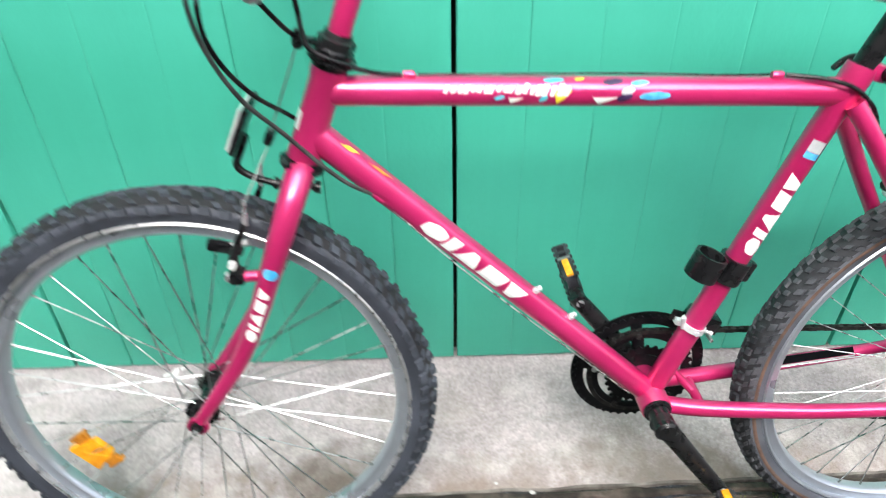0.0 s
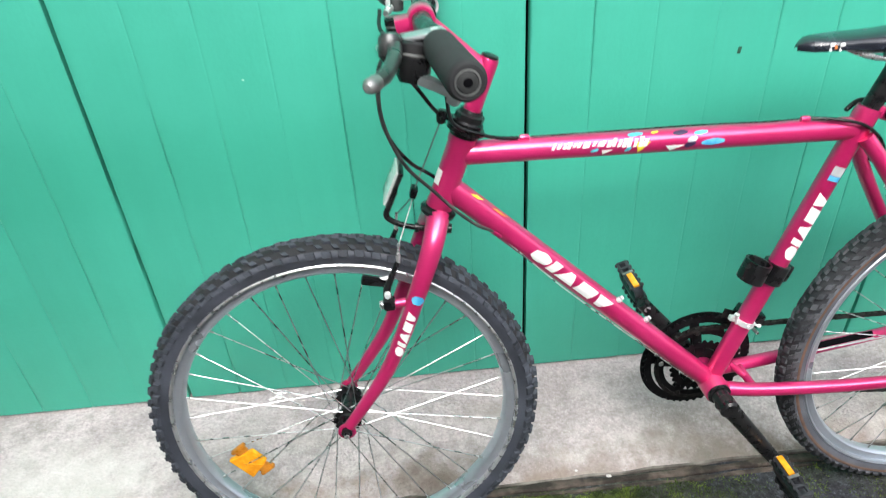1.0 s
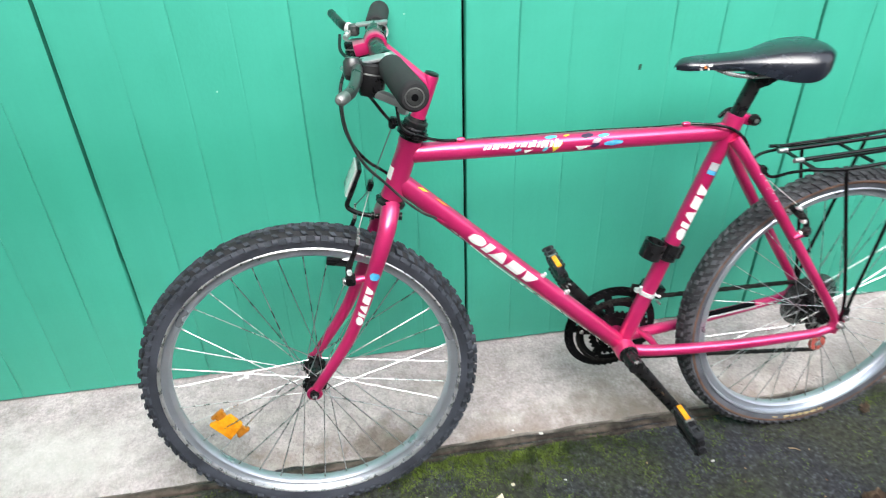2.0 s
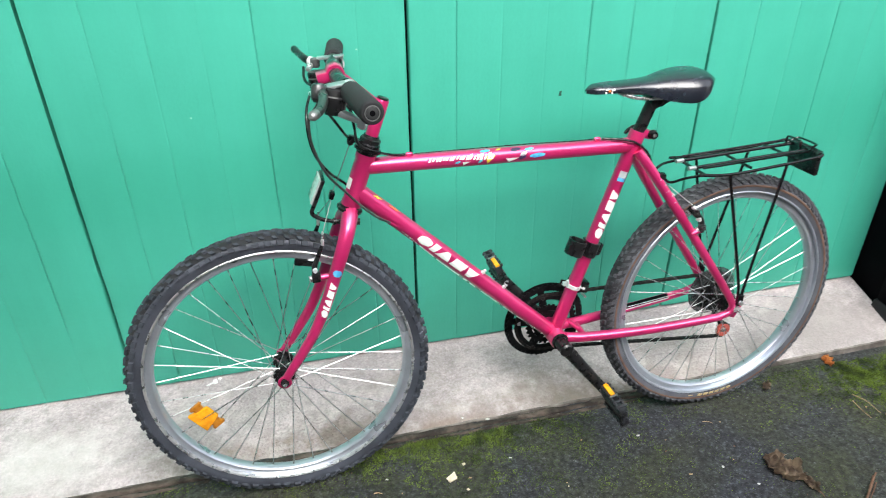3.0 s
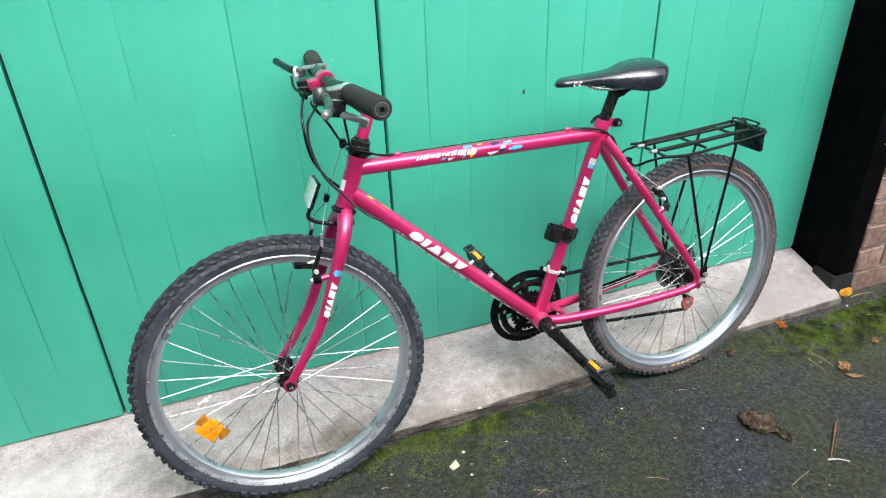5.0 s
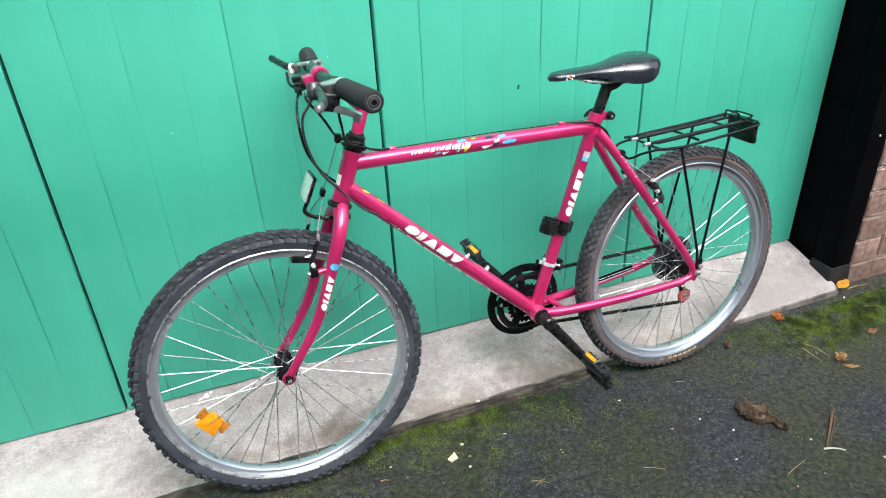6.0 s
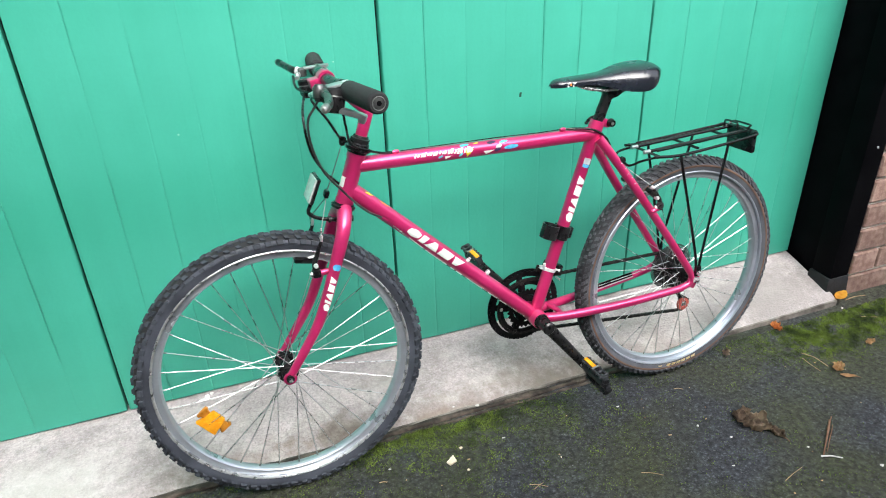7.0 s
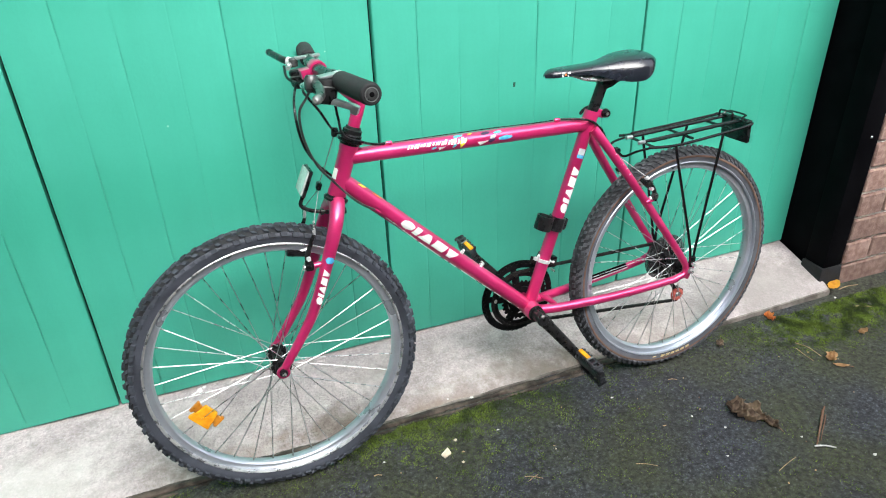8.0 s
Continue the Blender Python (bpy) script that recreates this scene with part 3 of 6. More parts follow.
bb_shell = part("bottom_bracket_shell", turned(BB - V(0, 0.036, 0), BB + V(0, 0.036, 0), ((0, 0.0205), (0.03, 0.0218), (0.97, 0.0218), (1, 0.0205))), PINK, bike)
part("bearing_cup", turned(BB - V(0, 0.041, 0), BB - V(0, 0.034, 0), ((0, 0.017), (0.2, 0.0195), (1, 0.0195))), SATIN, bb_shell)
for side in (-1, 1):
    stay = [V(0.634, side * 0.024, 0.281), V(0.70, side * 0.034, 0.2775), V(0.84, side * 0.050, 0.2805), V(0.96, side * 0.060, 0.288), V(1.030, side * 0.066, 0.2945)]
    part("chain_stay", tube(bmesh.new(), spline(stay, 6), (0.0125, 0.0095), 14), PINK, bike)
    stay = [V(0.772, side * 0.016, 0.722), V(0.80, side * 0.030, 0.684), V(0.88, side * 0.050, 0.574), V(1.0, side * 0.064, 0.408), V(1.046, side * 0.067, 0.344)]
    part("seat_stay", tube(bmesh.new(), spline(stay, 6), (0.0115, 0.0092), 14), PINK, bike)
    bend = [V(1.038, side * 0.0665, 0.354), V(1.054, side * 0.068, 0.328), V(1.052, side * 0.068, 0.306), V(1.022, side * 0.066, 0.295)]
    drop = tube(bmesh.new(), spline(bend, 6), 0.0088, 12)
    block((0.030, 0.007, 0.044), pose(1.060, side * 0.069, 0.314, 0, 25, 0), 0.003, drop)
    part("dropout", drop, PINK, bike)
transfer_run = (V(0.815, 0.0478, 0.2798), V(0.960, 0.0600, 0.288))
part("chain_stay_bridge", bar(V(0.690, -0.032, 0.279), V(0.690, 0.032, 0.279), 0.007), PINK, bike)
part("brace_tube", bar(V(0.672, 0.030, 0.287), V(0.690, -0.004, 0.279), 0.006), PINK, bike)


def transfer(name, tube_part, p0, p1, r, s0, s1, a0, a1, material, slant=0.0, label="", shape=None):
    return part(name, patch(p0, p1, r, s0, s1, a0, a1, slant, shape=shape), material, tube_part, label)


def wedge(v):
    return (0.5 - 0.5 * v, 0.5 + 0.5 * v)


def lens(v):
    w = math.sqrt(max(0.02, 1 - (2 * v - 1) ** 2)) / 2
    return (0.5 - w, 0.5 + w)


def rounded(v):
    w = 0.5 * max(0.05, 1 - abs(2 * v - 1) ** 4) ** 0.5
    return (0.5 - w, 0.5 + w)


def tapered(v):
    return (0.36 * v, 1 - 0.36 * v)


def flared(v):
    return (0.30 * (1 - v), 1 - 0.30 * (1 - v))


def ragged(seed):
    """A worn outline."""
    def shape(v):
        return (0.22 + 0.5 * noise.noise(V(v * 5, seed, 1)), 0.78 + 0.5 * noise.noise(V(v * 5, seed, 7)))
    return shape


BLOCKS = (rounded, None, tapered, None, flared)


def word(tube_part, p0, p1, r, s0, s1, a0, a1, count, slant, flip=False):
    """A maker's word as plain slanted blocks."""
    wide = [1.08, 0.50, 1.20, 1.12, 1.0][:count]
    if flip:
        wide.reverse()
    gap = (s1 - s0) * 0.022
    unit = (s1 - s0 - gap * (count - 1)) / sum(wide)
    s = s0
    for i in range(count):
        transfer("lettering_block", tube_part, p0, p1, r, s, s + unit * wide[i], a0, a1, WHITE, slant, "white slanted block of lettering", BLOCKS[(4 - i) if flip else i])
        s += unit * wide[i] + gap



for name, a0, a1, m, label in (("stay_guard", 30, 88, BLACKPAINT, "dark guard strip on the stay"), ("stay_guard", 14, 26, SILVERTAG, "pale edge of the guard strip")):
    part(name, patch(*transfer_run, 0.0112, 0.0, 0.145, a0, a1, 0.004, 0.0010), m, bike, label)
word(down_tube, DT0, DT1, 0.0175, 0.158, 0.325, -26, 36, 5, 0.008)
word(seat_tube, SEAT_TOP, BB, 0.0152, 0.134, 0.246, -30, 38, 5, -0.004, True)
transfer("sticker", seat_tube, SEAT_TOP, BB, 0.0152, 0.088, 0.1025, -22, 40, SILVERTAG, 0, "silver and blue sticker")
transfer("sticker", seat_tube, SEAT_TOP, BB, 0.0152, 0.103, 0.111, -22, 40, BLUE, 0, "blue sticker")
transfer("sticker", seat_tube, SEAT_TOP, BB, 0.0152, 0.0880, 0.1115, -31, -23, NAVY, 0, "dark edge of a sticker")
transfer("sticker", down_tube, DT0, DT1, 0.0175, 0.024, 0.048, 48, 66, YELLOW, 0.010, "yellow worn transfer", ragged(3))
transfer("sticker", down_tube, DT0, DT1, 0.0175, 0.060, 0.098, 57, 70, ORANGE, 0.012, "orange worn transfer", ragged(5))
# the model's name, unreadable, and coloured shapes on the top tube
def worn_band(s0, s1, a0, a1, count, seed):
    """A band of unreadable lettering, most of it rubbed to flakes."""
    rng = random.Random(seed)
    bm = bmesh.new()
    for i in range(count):
        s = s0 + (s1 - s0) * (i + rng.uniform(-0.2, 0.2)) / count
        low, high = a0 + rng.uniform(0, 0.25) * (a1 - a0), a1 - rng.uniform(0, 0.25) * (a1 - a0)
        merge(bm, patch(TT0, TT1, 0.0163, s, s + (s1 - s0) / count * rng.uniform(1.0, 1.45), low, max(high, low + 5), 0.004, shape=ragged(seed + i)))
    return part("lettering_bar", bm, WHITE, top_tube, "white worn band of lettering")


worn_band(0.122, 0.196, 8, 40, 11, 4)
worn_band(0.196, 0.256, -2, 46, 8, 5)
for s0, s1, a0, a1, m, shape in ((0.176, 0.186, -16, 4, CYAN, lens), (0.188, 0.204, -32, -6, WHITE, wedge), (0.224, 0.232, -24, 4, CYAN, lens), (0.236, 0.256, -36, 22, YELLOW, wedge), (0.228, 0.250, 48, 74, CYAN, lens),
                                 (0.262, 0.272, 58, 74, YELLOW, lens), (0.278, 0.306, -36, -4, WHITE, wedge), (0.292, 0.314, 40, 70, NAVY, lens), (0.308, 0.324, -22, 12, NAVY, lens),
                                 (0.322, 0.342, 38, 62, CYAN, lens), (0.332, 0.366, -16, 18, BLUE, lens), (0.312, 0.326, 4, 34, SILVERTAG, lens)):
    transfer("confetti_transfer", top_tube, TT0, TT1, 0.0163, s0, s1, a0, a1, m, 0.006, "small coloured shape on the tube", shape)
transfer("sticker", head_tube, HEAD_LOW, HEAD_TOP, 0.0182, 0.040, 0.062, 48, 92, WHITE, 0, "white maker's badge")

for s, a, size in ((0.030, 10, 0.004), (0.047, 24, 0.006), (0.062, -6, 0.005), (0.078, 18, 0.0035), (0.094, 2, 0.005)):
    part("paint_chip", patch(V(0.80, -0.030, 0.684), V(0.88, -0.050, 0.574), 0.0112, s, s + size, a, a + size * 5200, 0.002, 0.0006, ragged(s * 70)), SILVERTAG, bike, "bare chip in the pink paint")

# small brazed-on parts
for p, d in ((V(0.240, -0.012, 0.622), V(0.011, 0, -0.010)), (V(0.276, -0.003, 0.7565), V(0.013, 0, -0.0002)), (V(0.676, -0.003, 0.7515), V(0.013, 0, -0.0002)), (V(0.806, -0.016, 0.694), V(0.008, 0, -0.014))):
    part("cable_stop", turned(p, p + d, ((0, 0.0036), (0.3, 0.0046), (0.8, 0.0046), (1, 0.0036))), PINK, bike)
for p in (V(0.4385, -0.006, 0.4735), V(0.489, -0.004, 0.4275)):
    boss = turned(p, p + V(0.006, -0.003, 0.0075), ((0, 0.0045), (0.5, 0.0045), (0.55, 0.0035), (1, 0.0035)), 12)
    part("bottle_boss", boss, ZINC, bike)

# fork
for side in (-1, 1):
    blade = [V(0.163, side * 0.004, 0.655), V(0.158, side * 0.022, 0.644), V(0.150, side * 0.040, 0.622), V(0.138, side * 0.0475, 0.588), V(0.119, side * 0.0495, 0.535),
             V(0.098, side * 0.051, 0.478), V(0.071, side * 0.052, 0.418), V(0.036, side * 0.0525, 0.362), V(0.005, side * 0.053, 0.316)]
    fork_blade = front("fork_blade", tube(bmesh.new(), spline(blade, 7), (0.0172, 0.0088), 18), PINK)
    tip = turned(V(0, side * 0.0500, 0.3055), V(0, side * 0.0560, 0.3055), ((0, 0.0130), (0.15, 0.0142), (0.85, 0.0142), (1, 0.0130)), 20)
    front("fork_end", tip, PINK)
    if side < 0:
        fork_blade_left = fork_blade
front("crown", turned(V(0.156, 0, 0.640), HEAD_LOW, ((0, 0.014), (0.3, 0.018), (1, 0.0186))), PINK)


def blade_patch(s0, s1, a0, a1, material, label, slant=0.0, shape=None):
    bm = patch(V(0.131, -0.0478, 0.566), V(0.0895, -0.0512, 0.455), 0.0150, s0, s1, a0, a1, slant, lift=0.0012, shape=shape)
    bm.transform(STEER)
    return part("sticker" if material is BLUE else "lettering_block", bm, material, fork_blade_left, label)


blade_patch(0.012, 0.026, -32, 34, BLUE, "blue square sticker", 0, rounded)
s = 0.041
for wide, shape in ((0.0145, flared), (0.0155, None), (0.0165, tapered), (0.0065, None), (0.0150, rounded)):
    blade_patch(s, s + wide, -22, 26, WHITE, "white slanted block of lettering", -0.004, shape)
    s += wide + 0.0018

# headset, stem and bar
d = STEER_AXIS
front("lower_headset_cup", turned(HEAD_LOW - 0.008 * d, HEAD_LOW + 0.006 * d, ((0, 0.018), (0.2, 0.0250), (0.55, 0.0258), (0.7, 0.0212), (1, 0.0205))), SATIN)
front("upper_headset_cup", turned(HEAD_TOP - 0.003 * d, HEAD_TOP + 0.020 * d, ((0, 0.020), (0.2, 0.0215), (0.3, 0.0262), (0.55, 0.0255), (0.6, 0.0215), (0.85, 0.0215), (1, 0.018))), SATIN)
front("headset_nut", turned(HEAD_TOP + 0.020 * d, HEAD_TOP + 0.029 * d, ((0, 0.0205), (0.8, 0.0205), (1, 0.017)), 8), SATIN)
front("headset_nut", turned(HEAD_TOP + 0.029 * d, HEAD_TOP + 0.034 * d, ((0, 0.0165), (1, 0.0150))), SATIN)
QUILL = HEAD_TOP + 0.104 * d
CLAMP = V(0.152, 0, 0.9185)
stem = front("stem", turned(HEAD_TOP + 0.02 * d, QUILL, ((0, 0.0122), (0.97, 0.0128), (1, 0.0118))), PINK)
front("stem_cap_bolt", turned(QUILL, QUILL + 0.004 * d, ((0, 0.0112), (0.8, 0.0112), (1, 0.009))), BLACK, stem)
front("stem_arm", tube(bmesh.new(), (QUILL - 0.016 * d + V(-0.004, 0, 0), CLAMP + V(0.008, 0, -0.006)), (0.0125, 0.0108), 16), PINK)
clamp_bm = turned(CLAMP - V(0, 0.015, 0), CLAMP + V(0, 0.015, 0), ((0, 0.0160), (0.06, 0.0172), (0.94, 0.0172), (1, 0.0160)))
block((0.020, 0.030, 0.018), along(CLAMP + V(-0.013, 0, -0.004), CLAMP + V(-0.032, 0, -0.008)), 0.003, clamp_bm)
front("bar_clamp", clamp_bm, PINK)
HALF = 0.308


def bar_point(y):
    """The bar's centre line: straight in the middle, then swept back."""
    k = max(0.0, abs(y) - 0.05)
    back, rise = (0.081, 0.029) if y < 0 else (0.125, -0.016)
    return V(CLAMP.x + back * k, y, CLAMP.z + rise * k)


handlebar = front("handlebar", tube(bmesh.new(), [bar_point(y) for y in np.linspace(-HALF + 0.004, HALF - 0.034, 41)], 0.0124, 16), SATIN)
for side in (-1, 1):
    inset = 0.0 if side < 0 else 0.027
    e0, e1 = bar_point(side * (0.158 - inset)), bar_point(side * (HALF - inset))
    grip = turned(e0, e1, ((0, 0.0150), (0.015, 0.0172), (0.04, 0.0178), (0.95, 0.0182), (0.98, 0.0175), (1, 0.0150)), 26)
    g = front("grip", grip, FOAM)
    ax = (e1 - e0).normalized()
    ring = lathe(bmesh.new(), ((0.0098, 0), (0.0114, 0), (0.0114, 0.0010), (0.0098, 0.0010)), (0, 0, 0), 24, "Z")
    ring.transform(Matrix.Translation(e1) @ ax.to_track_quat("Z", "Y").to_matrix().to_4x4())
    front("end_ring", ring, GREY, g)
    front("end_plug", turned(e1 - 0.001 * ax, e1 + 0.0011 * ax, ((0, 0.0088), (0.9, 0.0088), (1, 0.008))), LEVER, g)
    # a black disc paints the dark of the hole in the grip end
    front("end_hole", turned(e1 + 0.0009 * ax, e1 + 0.0016 * ax, ((0, 0.0042), (1, 0.0042)), 12), BLACKPAINT, g)

    # brake lever and shifter
    def held(name, bm, material, parent=None, label=""):
        bm.transform(Matrix.Translation((0.0035, -inset, -0.0050) if side > 0 else (0, 0, 0)))
        return front(name, bm, material, parent, label)

    c = bar_point(side * 0.142)
    band = lathe(bmesh.new(), ((0.0118, -0.006), (0.0150, -0.006), (0.0150, 0.006), (0.0118, 0.006)), c, 24)
    lever = held("brake_lever", band, ZINC)
    if side < 0:
        plate = block((0.046, 0.024, 0.005), along(V(0.124, -0.150, 0.9295), V(0.168, -0.142, 0.934)), 0.0022)
        hinge = turned(V(0.112, -0.153, 0.936), V(0.110, -0.156, 0.908), ((0, 0.0085), (0.2, 0.0120), (0.8, 0.0120), (1, 0.0085)), 18)
        merge(hinge, tube(bmesh.new(), (V(0.114, -0.148, 0.922), V(0.150, -0.142, 0.924)), (0.0105, 0.0085), 14))
        blade = spline([V(0.116, -0.156, 0.923), V(0.116, -0.176, 0.9235), V(0.113, -0.215, 0.923), V(0.105, -0.258, 0.922), V(0.093, -0.286, 0.922)], 6)
        barrel = (V(0.106, -0.142, 0.918), V(0.100, -0.122, 0.914))
        top, low, r = V(0.139, -0.153, 0.926), V(0.131, -0.162, 0.886), 0.0185
        paddle = block((0.050, 0.014, 0.011), along(V(0.136, -0.166, 0.8935), V(0.172, -0.191, 0.8825)), 0.004)
        block((0.014, 0.014, 0.017), along(V(0.168, -0.189, 0.881), V(0.178, -0.195, 0.876)), 0.004, paddle)
        hold = bar_point(-0.118)
    else:
        plate = block((0.052, 0.020, 0.005), along(V(0.126, 0.133, 0.930), V(0.176, 0.126, 0.934)), 0.0022)
        hinge = turned(V(0.122, 0.130, 0.932), V(0.121, 0.130, 0.914), ((0, 0.007), (0.15, 0.0095), (0.85, 0.0095), (1, 0.007)), 18)
        blade = spline([V(0.128, 0.128, 0.922), V(0.115, 0.134, 0.925), V(0.106, 0.145, 0.927), V(0.097, 0.182, 0.930), V(0.089, 0.222, 0.933)], 6)
        barrel = (V(0.112, 0.122, 0.920), V(0.106, 0.104, 0.916))
        top, low, r = V(0.122, 0.079, 0.918), V(0.125, 0.076, 0.882), 0.0195
        paddle = block((0.046, 0.011, 0.007), along(V(0.130, 0.096, 0.890), V(0.158, 0.124, 0.880)), 0.0025)
        hold = bar_point(0.078)
    held("lever_plate", plate, ALLOY, lever, "bright top plate")
    held("lever_hinge", hinge, LEVER, lever)
    held("lever_blade", tube(bmesh.new(), blade, (0.0078, 0.0068), 12), LEVER if side < 0 else BLACK, lever)
    d0 = (blade[-1] - blade[-3]).normalized()
    held("lever_tip", turned(blade[-1] - d0 * 0.012, blade[-1] + d0 * 0.008, ((0, 0.0066), (0.2, 0.0074), (0.7, 0.0072), (0.9, 0.0056), (1, 0.0030)), 16), GREY if side < 0 else BLACK, lever)
    if side > 0:
        held("lever_ring", turned(V(0.117, 0.1335, 0.9245), V(0.1115, 0.1375, 0.926), ((0, 0.0086), (1, 0.0086)), 14), ZINC, lever)
    held("adjuster_barrel", turned(*barrel, ((0, 0.0055), (0.5, 0.0055), (0.55, 0.0042), (1, 0.0042)), 12), STEEL, lever)
    under = turned(top, low, ((0, r * 0.85), (0.08, r), (0.28, r), (0.31, r * 0.92), (0.38, r * 0.92), (0.41, r), (0.8, r * 0.98), (1, r * 0.7)))
    shifter = held("shifter", under, BLACK)
    held("indicator_rim", turned(top.lerp(low, 0.30), top.lerp(low, 0.36), ((0, r * 0.985), (1, r * 0.985)), 28), GREY, shifter)
    held("shifter_paddle", paddle, ALLOY if side < 0 else GREY, shifter)
    held("shifter_arm", tube(bmesh.new(), (hold + V(-0.006, 0, -0.006), top.lerp(low, 0.3)), 0.0075, 10), BLACK, shifter)
    held("shifter_clamp", lathe(bmesh.new(), ((0.0118, -0.008), (0.0145, -0.008), (0.0145, 0.008), (0.0118, 0.008)), hold, 20), SATIN, shifter)


def cable(name, pts, r, material=None, label="", n=8):
    return part(name, tube(bmesh.new(), spline(pts, n), r, 10), material or CABLE, bike, label)


# cables: two gear loops, two brake housings, and bare inner wires
cable("gear_cable", [V(0.122, -0.138, 0.900), V(0.114, -0.100, 0.900), V(0.106, -0.088, 0.885), V(0.092, -0.088, 0.862), V(0.095, -0.080, 0.815), V(0.117, -0.060, 0.755), V(0.152, -0.036, 0.706), V(0.188, -0.0235, 0.662), V(0.216, -0.018, 0.636), V(0.241, -0.0125, 0.621)], 0.0024, CABLEGREY)
cable("gear_cable", [V(0.124, 0.050, 0.900), V(0.108, 0.010, 0.885), V(0.093, -0.040, 0.865), V(0.092, -0.058, 0.822), V(0.103, -0.048, 0.782), V(0.126, -0.026, 0.743), V(0.152, 0.006, 0.711), V(0.178, 0.0240, 0.682), V(0.212, 0.020, 0.646), V(0.240, 0.0125, 0.622)], 0.0026)
cable("brake_cable", [V(0.100, -0.124, 0.915), V(0.103, -0.100, 0.909), V(0.108, -0.070, 0.892), V(0.136, -0.050, 0.852), V(0.160, -0.022, 0.812), V(0.172, -0.006, 0.797)], 0.0026)
cable("brake_cable", [V(0.104, 0.077, 0.916), V(0.103, 0.040, 0.898), V(0.130, -0.012, 0.890), V(0.168, -0.026, 0.864), V(0.176, -0.026, 0.830), V(0.184, -0.0270, 0.792), V(0.222, -0.0215, 0.772), V(0.250, -0.008, 0.760), V(0.274, -0.003, 0.7565)], 0.0026)
cable("brake_cable", [V(0.292, -0.003, 0.7568), V(0.40, -0.006, 0.7570), V(0.52, -0.006, 0.7560), V(0.62, -0.006, 0.7530), V(0.674, -0.003, 0.7520)], 0.0012)
cable("brake_cable", [V(0.692, -0.003, 0.7515), V(0.730, -0.014, 0.7500), V(0.762, -0.0200, 0.7420), V(0.790, -0.0200, 0.7220), V(0.804, -0.018, 0.702), V(0.807, -0.016, 0.692)], 0.0026)
cable("inner_wire", [V(0.256, -0.012, 0.606), V(0.34, -0.015, 0.520), V(0.47, -0.012, 0.399), V(0.59, -0.008, 0.289)], 0.0011, STEEL, n=2)
cable("inner_wire", [V(0.256, 0.012, 0.606), V(0.42, 0.014, 0.446), V(0.59, 0.008, 0.289)], 0.0011, STEEL, n=2)
cable("inner_wire", [V(0.172, -0.006, 0.795), V(0.150, -0.004, 0.740), V(0.1305, 0, 0.692)], 0.0010, GREY, n=3)

# cable hanger in the headset and the straddle wire of the front brake
hang = block((0.040, 0.020, 0.004), along(HEAD_TOP + V(0.004, -0.002, 0.022), V(0.171, -0.006, 0.795)), 0.0015)
hang = merge(hang, turned(V(0.174, -0.006, 0.804), V(0.170, -0.006, 0.786), ((0, 0.0055), (0.4, 0.0075), (0.9, 0.0060), (1, 0.004)), 14))
front("cable_hanger", hang, SATIN)
carrier = block((0.010, 0.020, 0.016), pose(0.1295, 0, 0.688, 0, 20, 0), 0.004)
front("straddle_carrier", carrier, BLACK)


def canti(pivot, top, pad, mirror, rear_end=False):
    """One arm of a cantilever brake: arm on a brazed pivot, pad, and wire."""
    def y(p):
        return V(p.x, -p.y, p.z) if mirror else V(*p)
    pv, tp, pd = y(pivot), y(top), y(pad)
    place = part if rear_end else front
    args = (bike,) if rear_end else ()
    arm = tube(bmesh.new(), spline([pv + V(0, 0, -0.006), pv + V(-0.004, 0, 0.020), (pv + tp) / 2 + V(-0.006 if not rear_end else 0.004, 0, 0.004), tp], 5), (0.0070, 0.0036) if not rear_end else (0.0062, 0.0038), 12)
    boss = 0.018 if not rear_end else 0.014
    block((boss, boss, boss), Matrix.Translation(pv + V(-0.002, 0, 0.002)), 0.005, arm)
    a = place("brake_arm", arm, BLACK, *args)
    holder = bar(pd + V(0.028 if not rear_end else -0.022, 0, 0.006), pd, 0.0042)
    place("pad_post", holder, STEEL, a)
    shoe = block((0.042, 0.012, 0.013), Matrix.Translation(pd) @ pose(0, 0, 0, 0, 12 if not rear_end else 40, 0), 0.004)
    place("brake_pad", shoe, BLACK, a)
    if rear_end:
        q = pv.lerp(tp, 0.45)
        place("arm_spring", turned(q, q + V(0, 0.010 if mirror else -0.010, 0), ((0, 0.0050), (0.6, 0.0050), (1, 0.0036)), 12), ZINC, a)
        place("link_wire", bar(tp, pd + V(0.004, 0, 0.004), 0.0016, 8), ZINC, a)
        out = V(0, 0.012 if mirror else -0.012, 0)
        for at, r, m2 in ((pv.lerp(tp, 0.10), 0.0095, LEVER), (pv.lerp(tp, 0.62), 0.0062, DARKMETAL), (pv.lerp(tp, 0.92), 0.0048, ZINC)):
            place("arm_bolt", turned(at, at + out, ((0, r), (0.55, r), (0.6, r * 0.62), (1, r * 0.55)), 14), m2, a)
    else:
        q = pv.lerp(tp, 0.32) + V(-0.008, 0, 0)
        out = V(0, 0.014 if mirror else -0.014, 0)
        place("pad_bolt", turned(q, q + out, ((0, 0.0036), (0.5, 0.0036), (0.55, 0.0048), (1, 0.0042)), 12), ZINC, a)
    place("pivot_bolt", turned(pv + V(-0.010, 0, 0), pv + V(-0.016, 0, 0), ((0, 0.0065), (0.6, 0.0065), (1, 0.005)), 12), STEEL, a)
    place("brake_boss", bar(pv + V(0.022, 0, 0.002) if not rear_end else pv + V(-0.026, 0, -0.008), pv, 0.0065), PINK, a)
    return a


